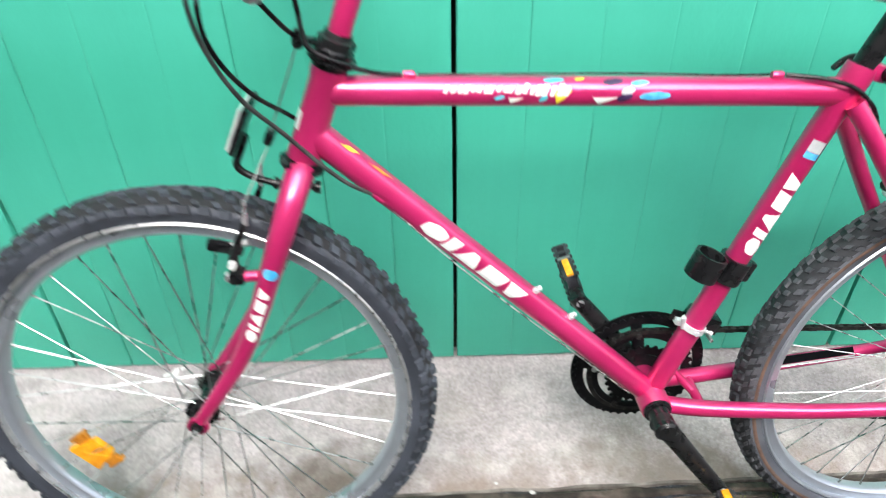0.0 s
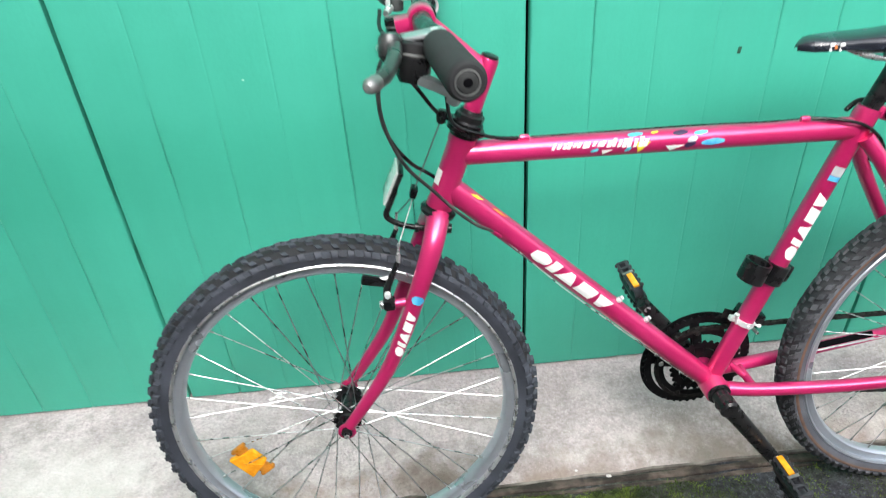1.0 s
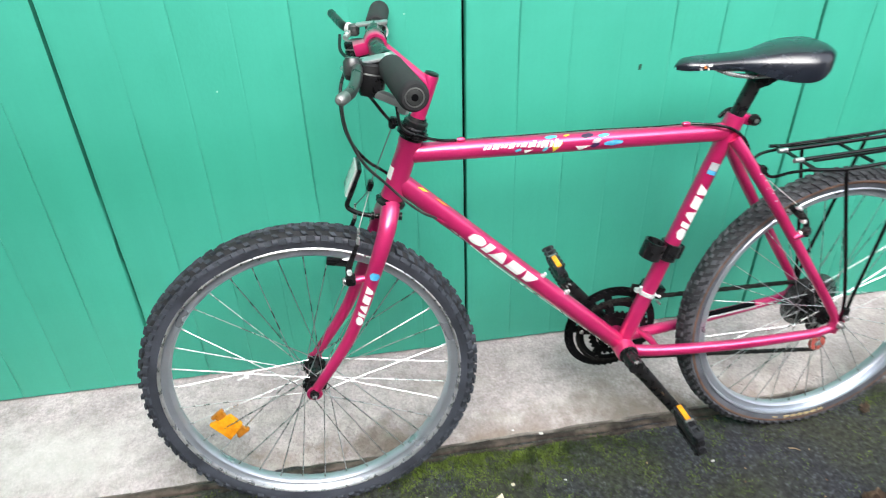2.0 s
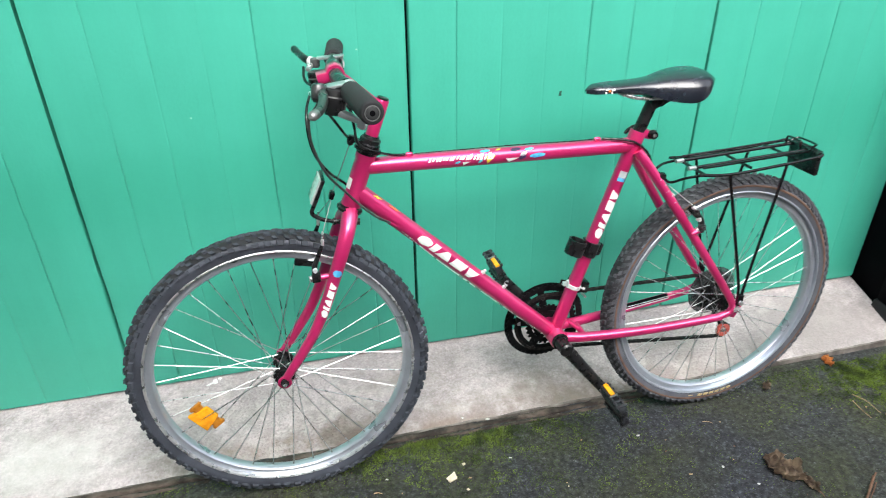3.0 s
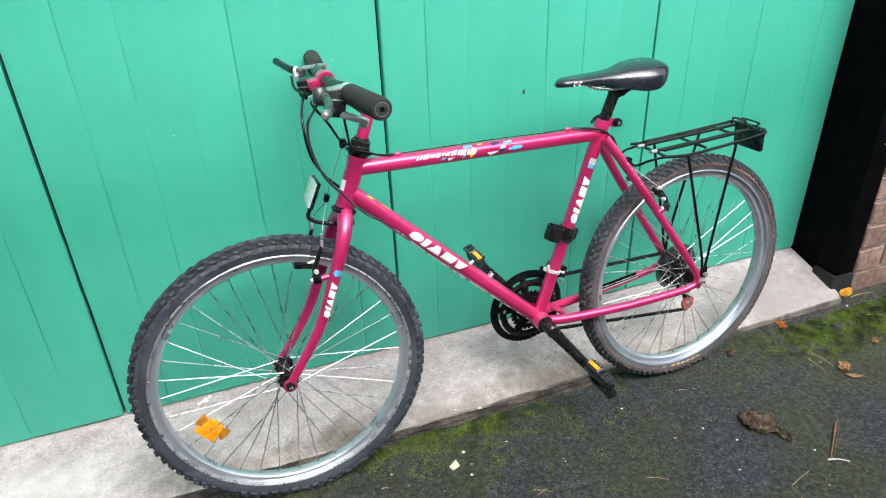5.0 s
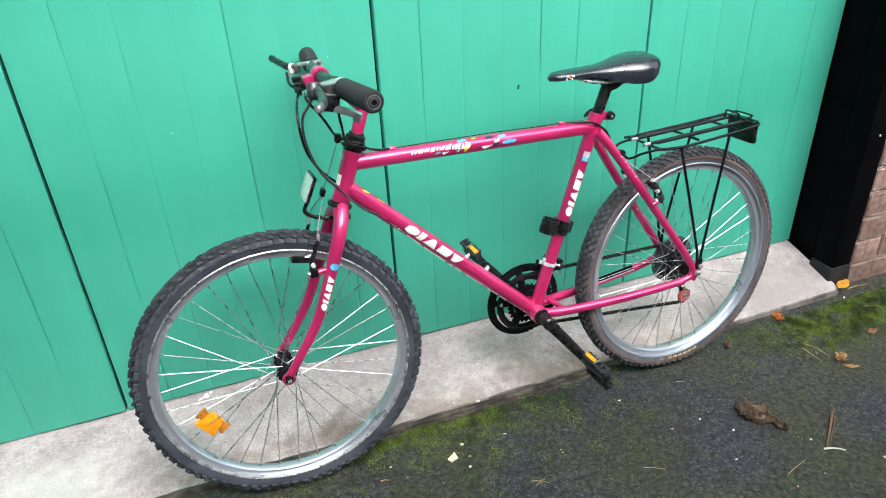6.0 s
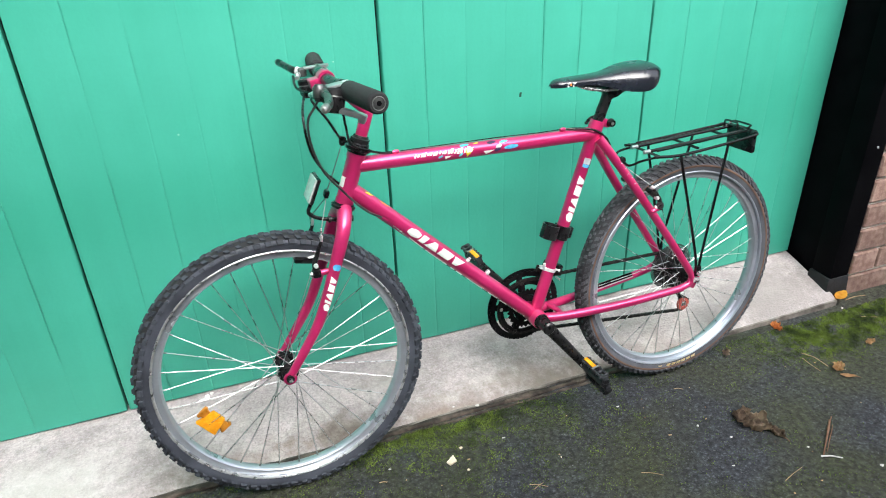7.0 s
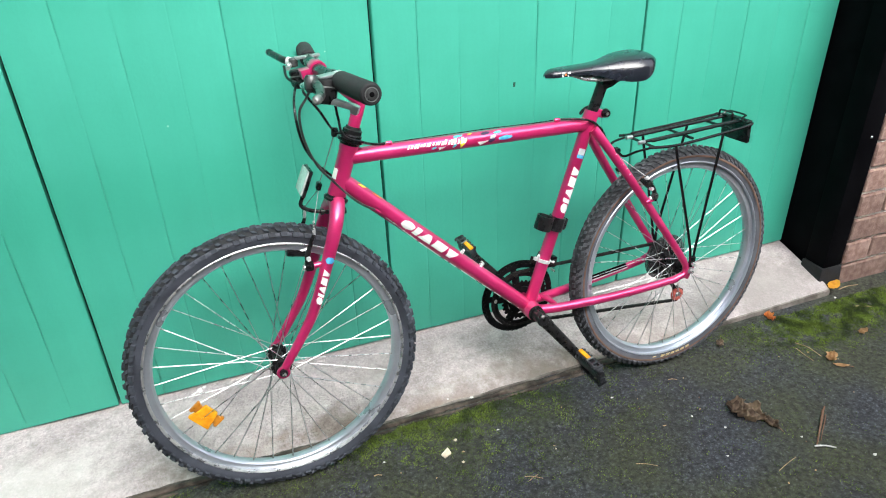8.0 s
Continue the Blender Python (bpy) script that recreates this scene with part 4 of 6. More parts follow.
for mirror in (False, True):
    canti(V(0.086, -0.049, 0.537), V(0.101, -0.048, 0.606), V(0.066, -0.0185, 0.5585), mirror)
    sgn = 1 if mirror else -1
    wire = tube(bmesh.new(), (V(0.129, 0, 0.682), V(0.103, sgn * 0.048, 0.630)), 0.0009, 6)
    front("straddle_wire", wire, GREY)
    front("wire_clamp", turned(V(0.1005, sgn * 0.048, 0.604), V(0.1035, sgn * 0.048, 0.634), ((0, 0.0034), (0.5, 0.0034), (0.55, 0.0022), (1, 0.0022)), 10), STEEL)
    canti(V(0.934, -0.060, 0.538), V(0.900, -0.058, 0.600), V(0.938, -0.0195, 0.5600), mirror, True)
    w = tube(bmesh.new(), spline([V(0.820, sgn * 0.004, 0.668), V(0.852, sgn * 0.030, 0.640), V(0.900, sgn * 0.058, 0.600)], 6), 0.0010, 8)
    part("straddle_wire", w, STEEL, bike)

# white front reflector on a bent bracket
plate = block((0.007, 0.062, 0.056), pose(0.1035, 0, 0.7035, 0, 24, 0), 0.003)
refl = front("front_reflector", plate, BLACK, None, "black-backed white reflector on a bent bracket")
face = block((0.004, 0.056, 0.050), pose(0.0985, 0, 0.7055, 0, 24, 0), 0.0015)
front("reflector_face", face, CLEAR, refl, "clear white lens")
br = tube(bmesh.new(), spline([V(0.104, 0, 0.690), V(0.094, 0, 0.668), V(0.089, 0, 0.655), V(0.095, 0, 0.646), V(0.112, 0, 0.637), V(0.146, 0, 0.628)], 6), 0.0042, 10)
front("reflector_bracket", br, SATIN, refl)
front("bracket_bolt", turned(V(0.128, 0, 0.632), V(0.180, 0, 0.626), ((0, 0.007), (0.1, 0.007), (0.12, 0.004), (0.85, 0.004), (0.87, 0.007), (1, 0.007)), 12), SATIN)

# saddle and post
SADDLE0, SADDLE1 = 0.647, 0.930


def saddle_at(t):
    w = 0.017 + 0.010 * min(1, t * 6) + 0.044 / (1 + math.exp(-(t - 0.60) * 13)) - 0.053 * max(0.0, (t - 0.74) / 0.26) ** 2.2
    if t < 0.06:
        w *= math.sqrt(max(0.05, t / 0.06))
    top = 0.8640 + 0.004 * math.sin(min(t, 0.5) * math.pi) + 0.0165 / (1 + math.exp(-(t - 0.58) * 16)) - 0.024 * max(0.0, (t - 0.86) / 0.14) ** 2.2 - 0.008 * max(0.0, 1 - t / 0.08) ** 2
    low = 0.8480 + 0.003 * math.sin(t * math.pi * 2.2) - 0.016 / (1 + math.exp(-(t - 0.50) * 18)) + 0.038 * max(0.0, (t - 0.72) / 0.28) ** 2.0
    return w, top, min(low, top - 0.005)


bm = bmesh.new()
rings = []
for i in range(37):
    t = i / 36
    w, top, low = saddle_at(t)
    x = SADDLE0 + (SADDLE1 - SADDLE0) * t
    ring = []
    for k in range(21):
        a = math.pi * k / 20
        cy, sz = math.cos(a), math.sin(a)
        yy = w * math.copysign(abs(cy) ** 0.72, cy)
        zz = low + (top - low) * sz ** 0.62
        ring.append(bm.verts.new((x, yy, zz)))
    ring.append(bm.verts.new((x, -w * 0.7, low + 0.004)))
    ring.append(bm.verts.new((x, w * 0.7, low + 0.004)))
    rings.append(ring)
for a, b in zip(rings, rings[1:]):
    for k in range(23):
        bm.faces.new((a[k], a[(k + 1) % 23], b[(k + 1) % 23], b[k]))
bm.faces.new(rings[0])
bm.faces.new(rings[-1][::-1])
saddle = part("saddle", bm, LEATHER, bike, "padded black vinyl saddle with grey sheen")
for dx, dz in ((-0.006, 0.003), (0.006, 0.003), (-0.006, -0.003), (0.006, -0.003), (0, 0)):
    t = 0.135 + dx / 0.3
    w, top, low = saddle_at(t)
    bm = block((0.0075, 0.0012, 0.0042), pose(0.688 + dx, -w * 0.985, 0.8555 + dz, -12, 0, 6), 0.0004)
    part("emblem", bm, WHITE if dx else ORANGE, saddle, "small white and red emblem")
for side in (-1, 1):
    rail = spline([V(0.705, side * 0.012, 0.852), V(0.735, side * 0.020, 0.841), V(0.775, side * 0.022, 0.834), V(0.835, side * 0.022, 0.834), V(0.880, side * 0.030, 0.842), V(0.905, side * 0.036, 0.850)], 5)
    part("saddle_rail", tube(bmesh.new(), rail, 0.0038, 10), STEEL, saddle)
POST_TOP = V(0.8025, 0, 0.822)
post = part("seat_post", turned(SEAT_TOP - V(0.01, 0, 0.03), POST_TOP, ((0, 0.0130), (1, 0.0130)), 20), SATIN, bike)
head = block((0.052, 0.040, 0.013), pose(0.815, 0, 0.834, 0, -4, 0), 0.004)
block((0.030, 0.030, 0.026), pose(0.806, 0, 0.822, 0, -18, 0), 0.007, head)
block((0.030, 0.026, 0.012), pose(0.826, 0, 0.822, 0, -28, 0), 0.004, head)
part("post_clamp", head, BLACK, post)
collar = block((0.024, 0.026, 0.019), pose(0.794, 0, 0.7535, 0, 18, 0), 0.005)
part("seat_clamp_lug", collar, PINK, bike)
part("clamp_bolt", turned(V(0.803, -0.024, 0.7545), V(0.803, 0.028, 0.7545), ((0, 0.0085), (0.10, 0.0105), (0.18, 0.0105), (0.22, 0.006), (0.85, 0.006), (0.87, 0.009), (1, 0.009)), 16), BLACK, bike)
part("bolt_socket", turned(V(0.803, -0.0246, 0.7545), V(0.803, -0.0236, 0.7545), ((0, 0.0042), (1, 0.0042)), 8), GREY, bike)
part("clamp_lever", tube(bmesh.new(), spline([V(0.802, 0.027, 0.756), V(0.786, 0.029, 0.760), V(0.772, 0.026, 0.757), V(0.760, 0.022, 0.750)], 5), (0.0050, 0.0036), 10), BLACK, bike)

# lock bracket on the seat tube: two joined bands
sd = (SEAT_TOP - BB).normalized()
c = BB + sd * 0.226
m = Matrix.Translation(c) @ sd.to_track_quat("Z", "Y").to_matrix().to_4x4()
fwd = m.to_3x3().inverted() @ V(-0.97, -0.24, 0)
fwd.z = 0
fwd.normalize()
bm = lathe(bmesh.new(), ((0.0155, -0.017), (0.0205, -0.017), (0.0205, 0.017), (0.0155, 0.017)), (0, 0, 0), 28, "Z")
merge(bm, lathe(bmesh.new(), ((0.0175, -0.017), (0.0210, -0.017), (0.0210, 0.017), (0.0175, 0.017)), fwd * 0.0425, 28, "Z"))
block((0.012, 0.020, 0.032), Matrix.Translation(fwd * 0.020) @ pose(0, 0, 0, 0, 0, math.degrees(math.atan2(fwd.y, fwd.x))), 0.003, bm)
block((0.016, 0.018, 0.030), Matrix.Translation(fwd * -0.026) @ pose(0, 0, 0, 0, 0, math.degrees(math.atan2(fwd.y, fwd.x))), 0.004, bm)
bm.transform(m)
bracket = part("lock_bracket", bm, BLACK, bike, "black plastic clip bracket")
for k in (-0.008, 0.009):
    bm = turned(fwd * -0.033 + V(0, 0, k), fwd * -0.0365 + V(0, 0, k), ((0, 0.004), (1, 0.0034)), 12)
    bm.transform(m)
    part("screw", bm, SATIN, bracket)

# front derailleur
c = BB + sd * 0.128
bm = lathe(bmesh.new(), ((0.0153, -0.0042), (0.0178, -0.0042), (0.0178, 0.0042), (0.0153, 0.0042)), (0, 0, 0), 24, "Z")
block((0.010, 0.012, 0.009), pose(0.0, 0.022, 0.001), 0.002, bm)
bm.transform(Matrix.Translation(c) @ sd.to_track_quat("Z", "Y").to_matrix().to_4x4())
fd = part("front_derailleur", bm, ZINC, bike, "silver band clamp with dark cage")
for p, q in ((V(-0.018, -0.008, 0.002), V(-0.020, -0.010, 0.022)), (V(0.015, -0.010, -0.003), V(0.023, -0.012, -0.006)), (V(-0.002, -0.0165, 0.001), V(-0.002, -0.022, 0.001))):
    part("clamp_bolt", turned(c + p, c + q, ((0, 0.0022), (0.6, 0.0022), (0.65, 0.0034), (1, 0.0034)), 10), ZINC, fd)
part("link_arm", block((0.046, 0.030, 0.024), pose(0.694, 0.036, 0.386, 0, 24, 0), 0.006), BLACK, fd)
for y, s in ((0.036, 1.0), (0.050, 1.15)):
    cage = block((0.066 * s, 0.0022, 0.018), pose(0.690, y, 0.372, 0, 18, 0), 0.0008)
    part("cage_plate", cage, DARKMETAL, fd)
part("cage_pin", bar(V(0.716, 0.034, 0.344), V(0.716, 0.053, 0.344), 0.003), STEEL, fd)


# cranks, rings and pedals
def ring_mesh(r, teeth, y, spider):
    bm = bmesh.new()
    n = teeth * 4
    prof = []
    for k in range(n):
        a = 2 * math.pi * k / n
        prof.append((a, r + (0.0030 if k % 4 in (1, 2) else -0.0015)))
    inner = r - 0.0130
    vo = [[bm.verts.new(BB + V(rr * math.cos(a), y + dy, rr * math.sin(a))) for a, rr in prof] for dy in (-0.0013, 0.0013)]
    vi = [[bm.verts.new(BB + V(inner * math.cos(a), y + dy, inner * math.sin(a))) for a, rr in prof] for dy in (-0.0013, 0.0013)]
    for k in range(n):
        j = (k + 1) % n
        bm.faces.new((vo[0][k], vo[0][j], vo[1][j], vo[1][k]))
        bm.faces.new((vi[0][k], vi[1][k], vi[1][j], vi[0][j]))
        bm.faces.new((vo[0][k], vi[0][k], vi[0][j], vo[0][j]))
        bm.faces.new((vo[1][k], vo[1][j], vi[1][j], vi[1][k]))
    if spider:
        for k in range(5):
            a = 2 * math.pi * k / 5 + 0.5
            block((r - 0.024, 0.004, 0.017), Matrix.Translation(BB + V(0, y, 0)) @ pose(0, 0, 0, 0, -math.degrees(a), 0) @ pose((r + 0.006) / 2, 0, 0), 0.0015, bm)
    return bm


chainset = part("chainset", ring_mesh(0.0965, 46, 0.0540, True), RINGS, bike, "black triple chainset")
part("chainring", ring_mesh(0.0765, 36, 0.0460, True), RINGS, chainset)
part("chainring", ring_mesh(0.0520, 26, 0.0385, True), RINGS, chainset)
part("spider_boss", turned(BB + V(0, 0.036, 0), BB + V(0, 0.056, 0), ((0, 0.028), (0.2, 0.036), (0.8, 0.036), (1, 0.030)), 40), RINGS, chainset)
guard = lathe(bmesh.new(), ((0.0880, -0.0008), (0.1015, -0.0008), (0.1015, 0.0012), (0.0880, 0.0012)), BB + V(0, 0.0588, 0), 72)
part("chain_guard", guard, RINGS, chainset)
for k in range(5):
    a = 2 * math.pi * k / 5 + 0.5
    p = BB + V(0.071 * math.cos(a), 0.0435, 0.071 * math.sin(a))
    part("ring_bolt", turned(p, p + V(0, -0.003, 0), ((0, 0.0050), (0.7, 0.0050), (1, 0.004)), 12), STEEL if k == 2 else DARKMETAL, chainset)
CRANK = V(0.102, 0, -0.127)


def crank(side):
    dirv = CRANK if side < 0 else V(-0.0985, 0, 0.1135)
    a = BB + V(0, side * 0.066, 0)
    e = BB + dirv + V(0, side * 0.078, 0)
    mid = spline([a - dirv.normalized() * 0.012, a + dirv * 0.05, a.lerp(e, 0.3), a.lerp(e, 0.8), e + dirv.normalized() * 0.012], 5)
    bm = tube(bmesh.new(), mid, (0.0165, 0.0115), 14)
    for v in bm.verts:
        v.co.y = a.y + (v.co.y - a.y) * 0.80
    arm = part("crank_arm", bm, SATIN, bike, "black crank arm")
    part("axle_cap", turned(a - V(0, side * 0.024, 0), a + V(0, side * 0.0145, 0), ((0, 0.0145), (0.9, 0.0165), (1, 0.0125))), SATIN, arm)
    part("axle_eye", turned(e - V(0, side * 0.0120, 0), e + V(0, side * 0.006, 0), ((0, 0.0055), (0.15, 0.0072), (0.3, 0.0072), (0.35, 0.010), (1, 0.010)), 14), STEEL, arm)
    return e


def pedal(e, side, tilt):
    """A plastic platform pedal: spindle, barrel, open side rails with amber reflectors, cross webs and a ringed end."""
    m = Matrix.Translation(e) @ pose(0, 0, 0, 0, tilt, 0)
    sp = turned(V(0, 0, 0), V(0, side * 0.022, 0), ((0, 0.0075), (0.4, 0.0075), (0.45, 0.0095), (1, 0.0095)), 14)
    sp.transform(m)
    ped = part("pedal", sp, BLACK, bike, "black plastic pedal with amber reflectors")
    body = turned(V(0, side * 0.020, 0), V(0, side * 0.104, 0), ((0, 0.0120), (0.1, 0.0128), (0.9, 0.0120), (1, 0.0105)), 14)
    for x in (-0.0265, 0.0265):
        for z in (-0.0078, 0.0078):
            block((0.0070, 0.086, 0.0046), pose(x, side * 0.062, z), 0.0014, body)
        for y in (0.0655, 0.0835, 0.1015):
            block((0.0078, 0.0062, 0.0205), pose(x, side * y, 0), 0.0018, body)
        for j in range(6):
            for z in (-1, 1):
                block((0.006, 0.0060, 0.0040), pose(x, side * (0.026 + 0.0148 * j), z * 0.0112), 0.0012, body, 1)
    for y in (0.022, 0.064, 0.103):
        block((0.054, 0.0070, 0.0165), pose(0, side * y, 0), 0.0025, body)
    body.transform(m)
    part("pedal_body", body, PEDAL, ped)
    for x in (-1, 1):
        backing = block((0.0040, 0.044, 0.0150), pose(x * 0.0262, side * 0.0415, 0), 0.001)
        backing.transform(m)
        part("reflector_holder", backing, PEDAL, ped)
        r = block((0.0042, 0.040, 0.0105), pose(x * 0.0300, side * 0.0415, 0), 0.0012)
        r.transform(m)
        part("reflector", r, AMBER, ped, "amber reflector strip")
        scuff = block((0.0018, 0.0055, 0.0190), pose(x * 0.0308, side * 0.0655, 0), 0.0006)
        scuff.transform(m)
        part("scuffed_web", scuff, GREY, ped, "web scraped to bare grey")
    for z in (-0.0085, 0.0085):
        ring = lathe(bmesh.new(), ((0.0052, -0.002), (0.0082, -0.002), (0.0082, 0.002), (0.0052, 0.002)), (z * 1.25, side * 0.1075, 0), 16)
        ring.transform(m)
        part("end_ring", ring, PEDAL, ped)


pedal(crank(-1), -1, 74)
pedal(crank(1), 1, 70)

# chain: links along two runs and round the ring and sprocket
PUL_LOW = V(1.150, 0.052, 0.160)
PUL_UP = V(1.120, 0.050, 0.222)


def chain_path():
    up = [BB + V(0.0765 * math.cos(a), 0.046, 0.0765 * math.sin(a)) for a in np.linspace(radians(280), radians(88), 40)]
    sprocket = [REAR + V(0.036 * math.cos(a), 0.044, 0.036 * math.sin(a)) for a in np.linspace(radians(88), radians(-60), 14)]
    tail = [PUL_UP + V(0.012, 0, 0.008), PUL_UP + V(-0.014, 0, -0.010), PUL_LOW + V(0.016, 0, 0.010), PUL_LOW + V(0.004, 0, -0.020)]
    return up + sprocket + tail + [up[0]]


def make_chain():
    path = [Vector(p) for p in chain_path()]
    bm = bmesh.new()
    i, here, k = 0, path[0], 0
    while i < len(path) - 1:
        nxt, left = here, 0.0127
        while i < len(path) - 1:
            seg = path[i + 1] - nxt
            if seg.length > left:
                nxt = nxt + seg.normalized() * left
                break
            left -= seg.length
            nxt = path[i + 1]
            i += 1
        if (nxt - here).length < 0.004:
            break
        w = 0.0066 if k % 2 else 0.0050
        block((0.0135, 0.0011, 0.0066), along(here, nxt) @ pose(0, w / 2, 0), 0.0, bm)
        block((0.0135, 0.0011, 0.0066), along(here, nxt) @ pose(0, -w / 2, 0), 0.0, bm)
        block((0.0060, 0.0050, 0.0060), Matrix.Translation(here), 0.0, bm)
        here = nxt
        k += 1
    return part("chain", bm, DARKMETAL, bike, "oily dark roller chain", smooth=False)


make_chain()
cassette = None
for k in range(7):
    r = 0.0290 + 0.0040 * k
    bm = lathe(bmesh.new(), ((0.014, -0.0009), (r, -0.0009), (r, 0.0009), (0.014, 0.0009)), REAR + V(0, 0.052 - 0.0046 * k, 0), 60)
    for i, v in enumerate(bm.verts):
        if (v.co - (REAR + V(0, v.co.y, 0))).length > 0.02 and (i // 4) % 3 == 0:
            v.co = v.co + (v.co - (REAR + V(0, v.co.y, 0))).normalized() * 0.0035
    ob = part("sprocket" if cassette else "cassette", bm, DARKMETAL, cassette or bike, "" if cassette else "oily dark sprocket cassette", smooth=False)
    cassette = cassette or ob
part("spoke_guard", lathe(bmesh.new(), ((0.034, 0), (0.066, 0.002), (0.066, 0.0032), (0.034, 0.001)), REAR + V(0, 0.0205, 0), 64), GUARD, cassette, "grey plastic disc behind the sprockets")
part("lock_ring", lathe(bmesh.new(), ((0.0120, 0), (0.0165, 0), (0.0165, 0.0016), (0.0120, 0.0016)), REAR + V(0, 0.0190, 0), 28), GREY, cassette)
for k in range(5):
    a = 2 * math.pi * k / 5 + 0.3
    rivet = REAR + V(0.037 * math.cos(a), 0.0185, 0.037 * math.sin(a))
    part("guard_rivet", turned(rivet, rivet + V(0, 0.004, 0), ((0, 0.0028), (1, 0.0034)), 10), STEEL, cassette)
mech = block((0.030, 0.026, 0.040), pose(1.078, 0.062, 0.275, 0, -30, 0), 0.007)
block((0.026, 0.018, 0.050), pose(1.104, 0.066, 0.244, 0, -38, 0), 0.006, mech)
mech = part("rear_derailleur", mech, DARKMETAL, bike, "black rear derailleur with red jockey wheels")
for y in (0.0575,):
    part("cage_plate", block((0.011, 0.0018, 0.078), pose(1.135, y, 0.191, 0, -26, 0), 0.0007), DARKMETAL, mech)
for p, r in ((PUL_LOW, 0.0205), (PUL_UP, 0.0180)):
    part("jockey_wheel", lathe(bmesh.new(), ((0.0085, -0.0045), (r - 0.002, -0.0045), (r, -0.0015), (r, 0.0015), (r - 0.002, 0.0045), (0.0085, 0.0045)), p, 26), RED if p is PUL_LOW else BLACK, mech)
    part("wheel_bolt", turned(p - V(0, 0.006, 0), p + V(0, 0.008, 0), ((0, 0.0050), (0.3, 0.0088), (1, 0.0088)), 14), GREY, mech)
cable("gear_cable", [V(1.000, 0.072, 0.290), V(1.050, 0.082, 0.290), V(1.120, 0.082, 0.310), V(1.130, 0.076, 0.275), V(1.104, 0.070, 0.262)], 0.0024)


# wheels
def tyre_profile(half, inner, crown):
    out = []
    c, h = (inner + crown) / 2, (crown - inner) / 2
    for k in range(17):
        a = radians(-118 + 236 * k / 16)
        out.append((c + h * math.cos(a) * (1.0 if math.cos(a) > 0 else 1.9), half * math.sin(a) * (1.0 if abs(a) < 1.7 else 0.92)))
    return out


def knobs(bm, blocks, crown, half, rows):
    """Tread blocks round a tyre. rows: lateral angle, length round, width, height, phase, stretch."""
    c = crown - 0.0165
    for k in range(blocks):
        for ang, length, width, high, phase, skew in rows:
            th = 2 * math.pi * (k + phase) / blocks
            a = radians(ang + 3.5 * math.sin(k * 5.1 + ang * 3))
            rad, y = c + 0.0165 * math.cos(a), half * math.sin(a)
            n = V(math.cos(a), math.sin(a) * 0.0165 / half, 0).normalized()
            t = V(-n.y, n.x, 0)
            vs = []
            wob = 1 + 0.22 * math.sin(k * 12.9 + ang)
            for lift, shrink in ((-0.002, 1.0 * wob), (high * (1 + 0.15 * math.sin(k * 7.3 + ang * 2)), 0.84 * wob)):
                for sx, sy in ((-1, -1), (1, -1), (1, 1), (-1, 1)):
                    p = V(rad, y, 0) + n * lift + t * (sy * width / 2 * shrink)
                    da = (sx * length / 2 * shrink + sy * skew) / crown
                    vs.append(bm.verts.new((p.x * math.cos(th + da), p.y, p.x * math.sin(th + da))))
            for f in ((4, 5, 6, 7), (0, 1, 5, 4), (1, 2, 6, 5), (2, 3, 7, 6), (3, 0, 4, 7)):
                bm.faces.new([vs[i] for i in f])


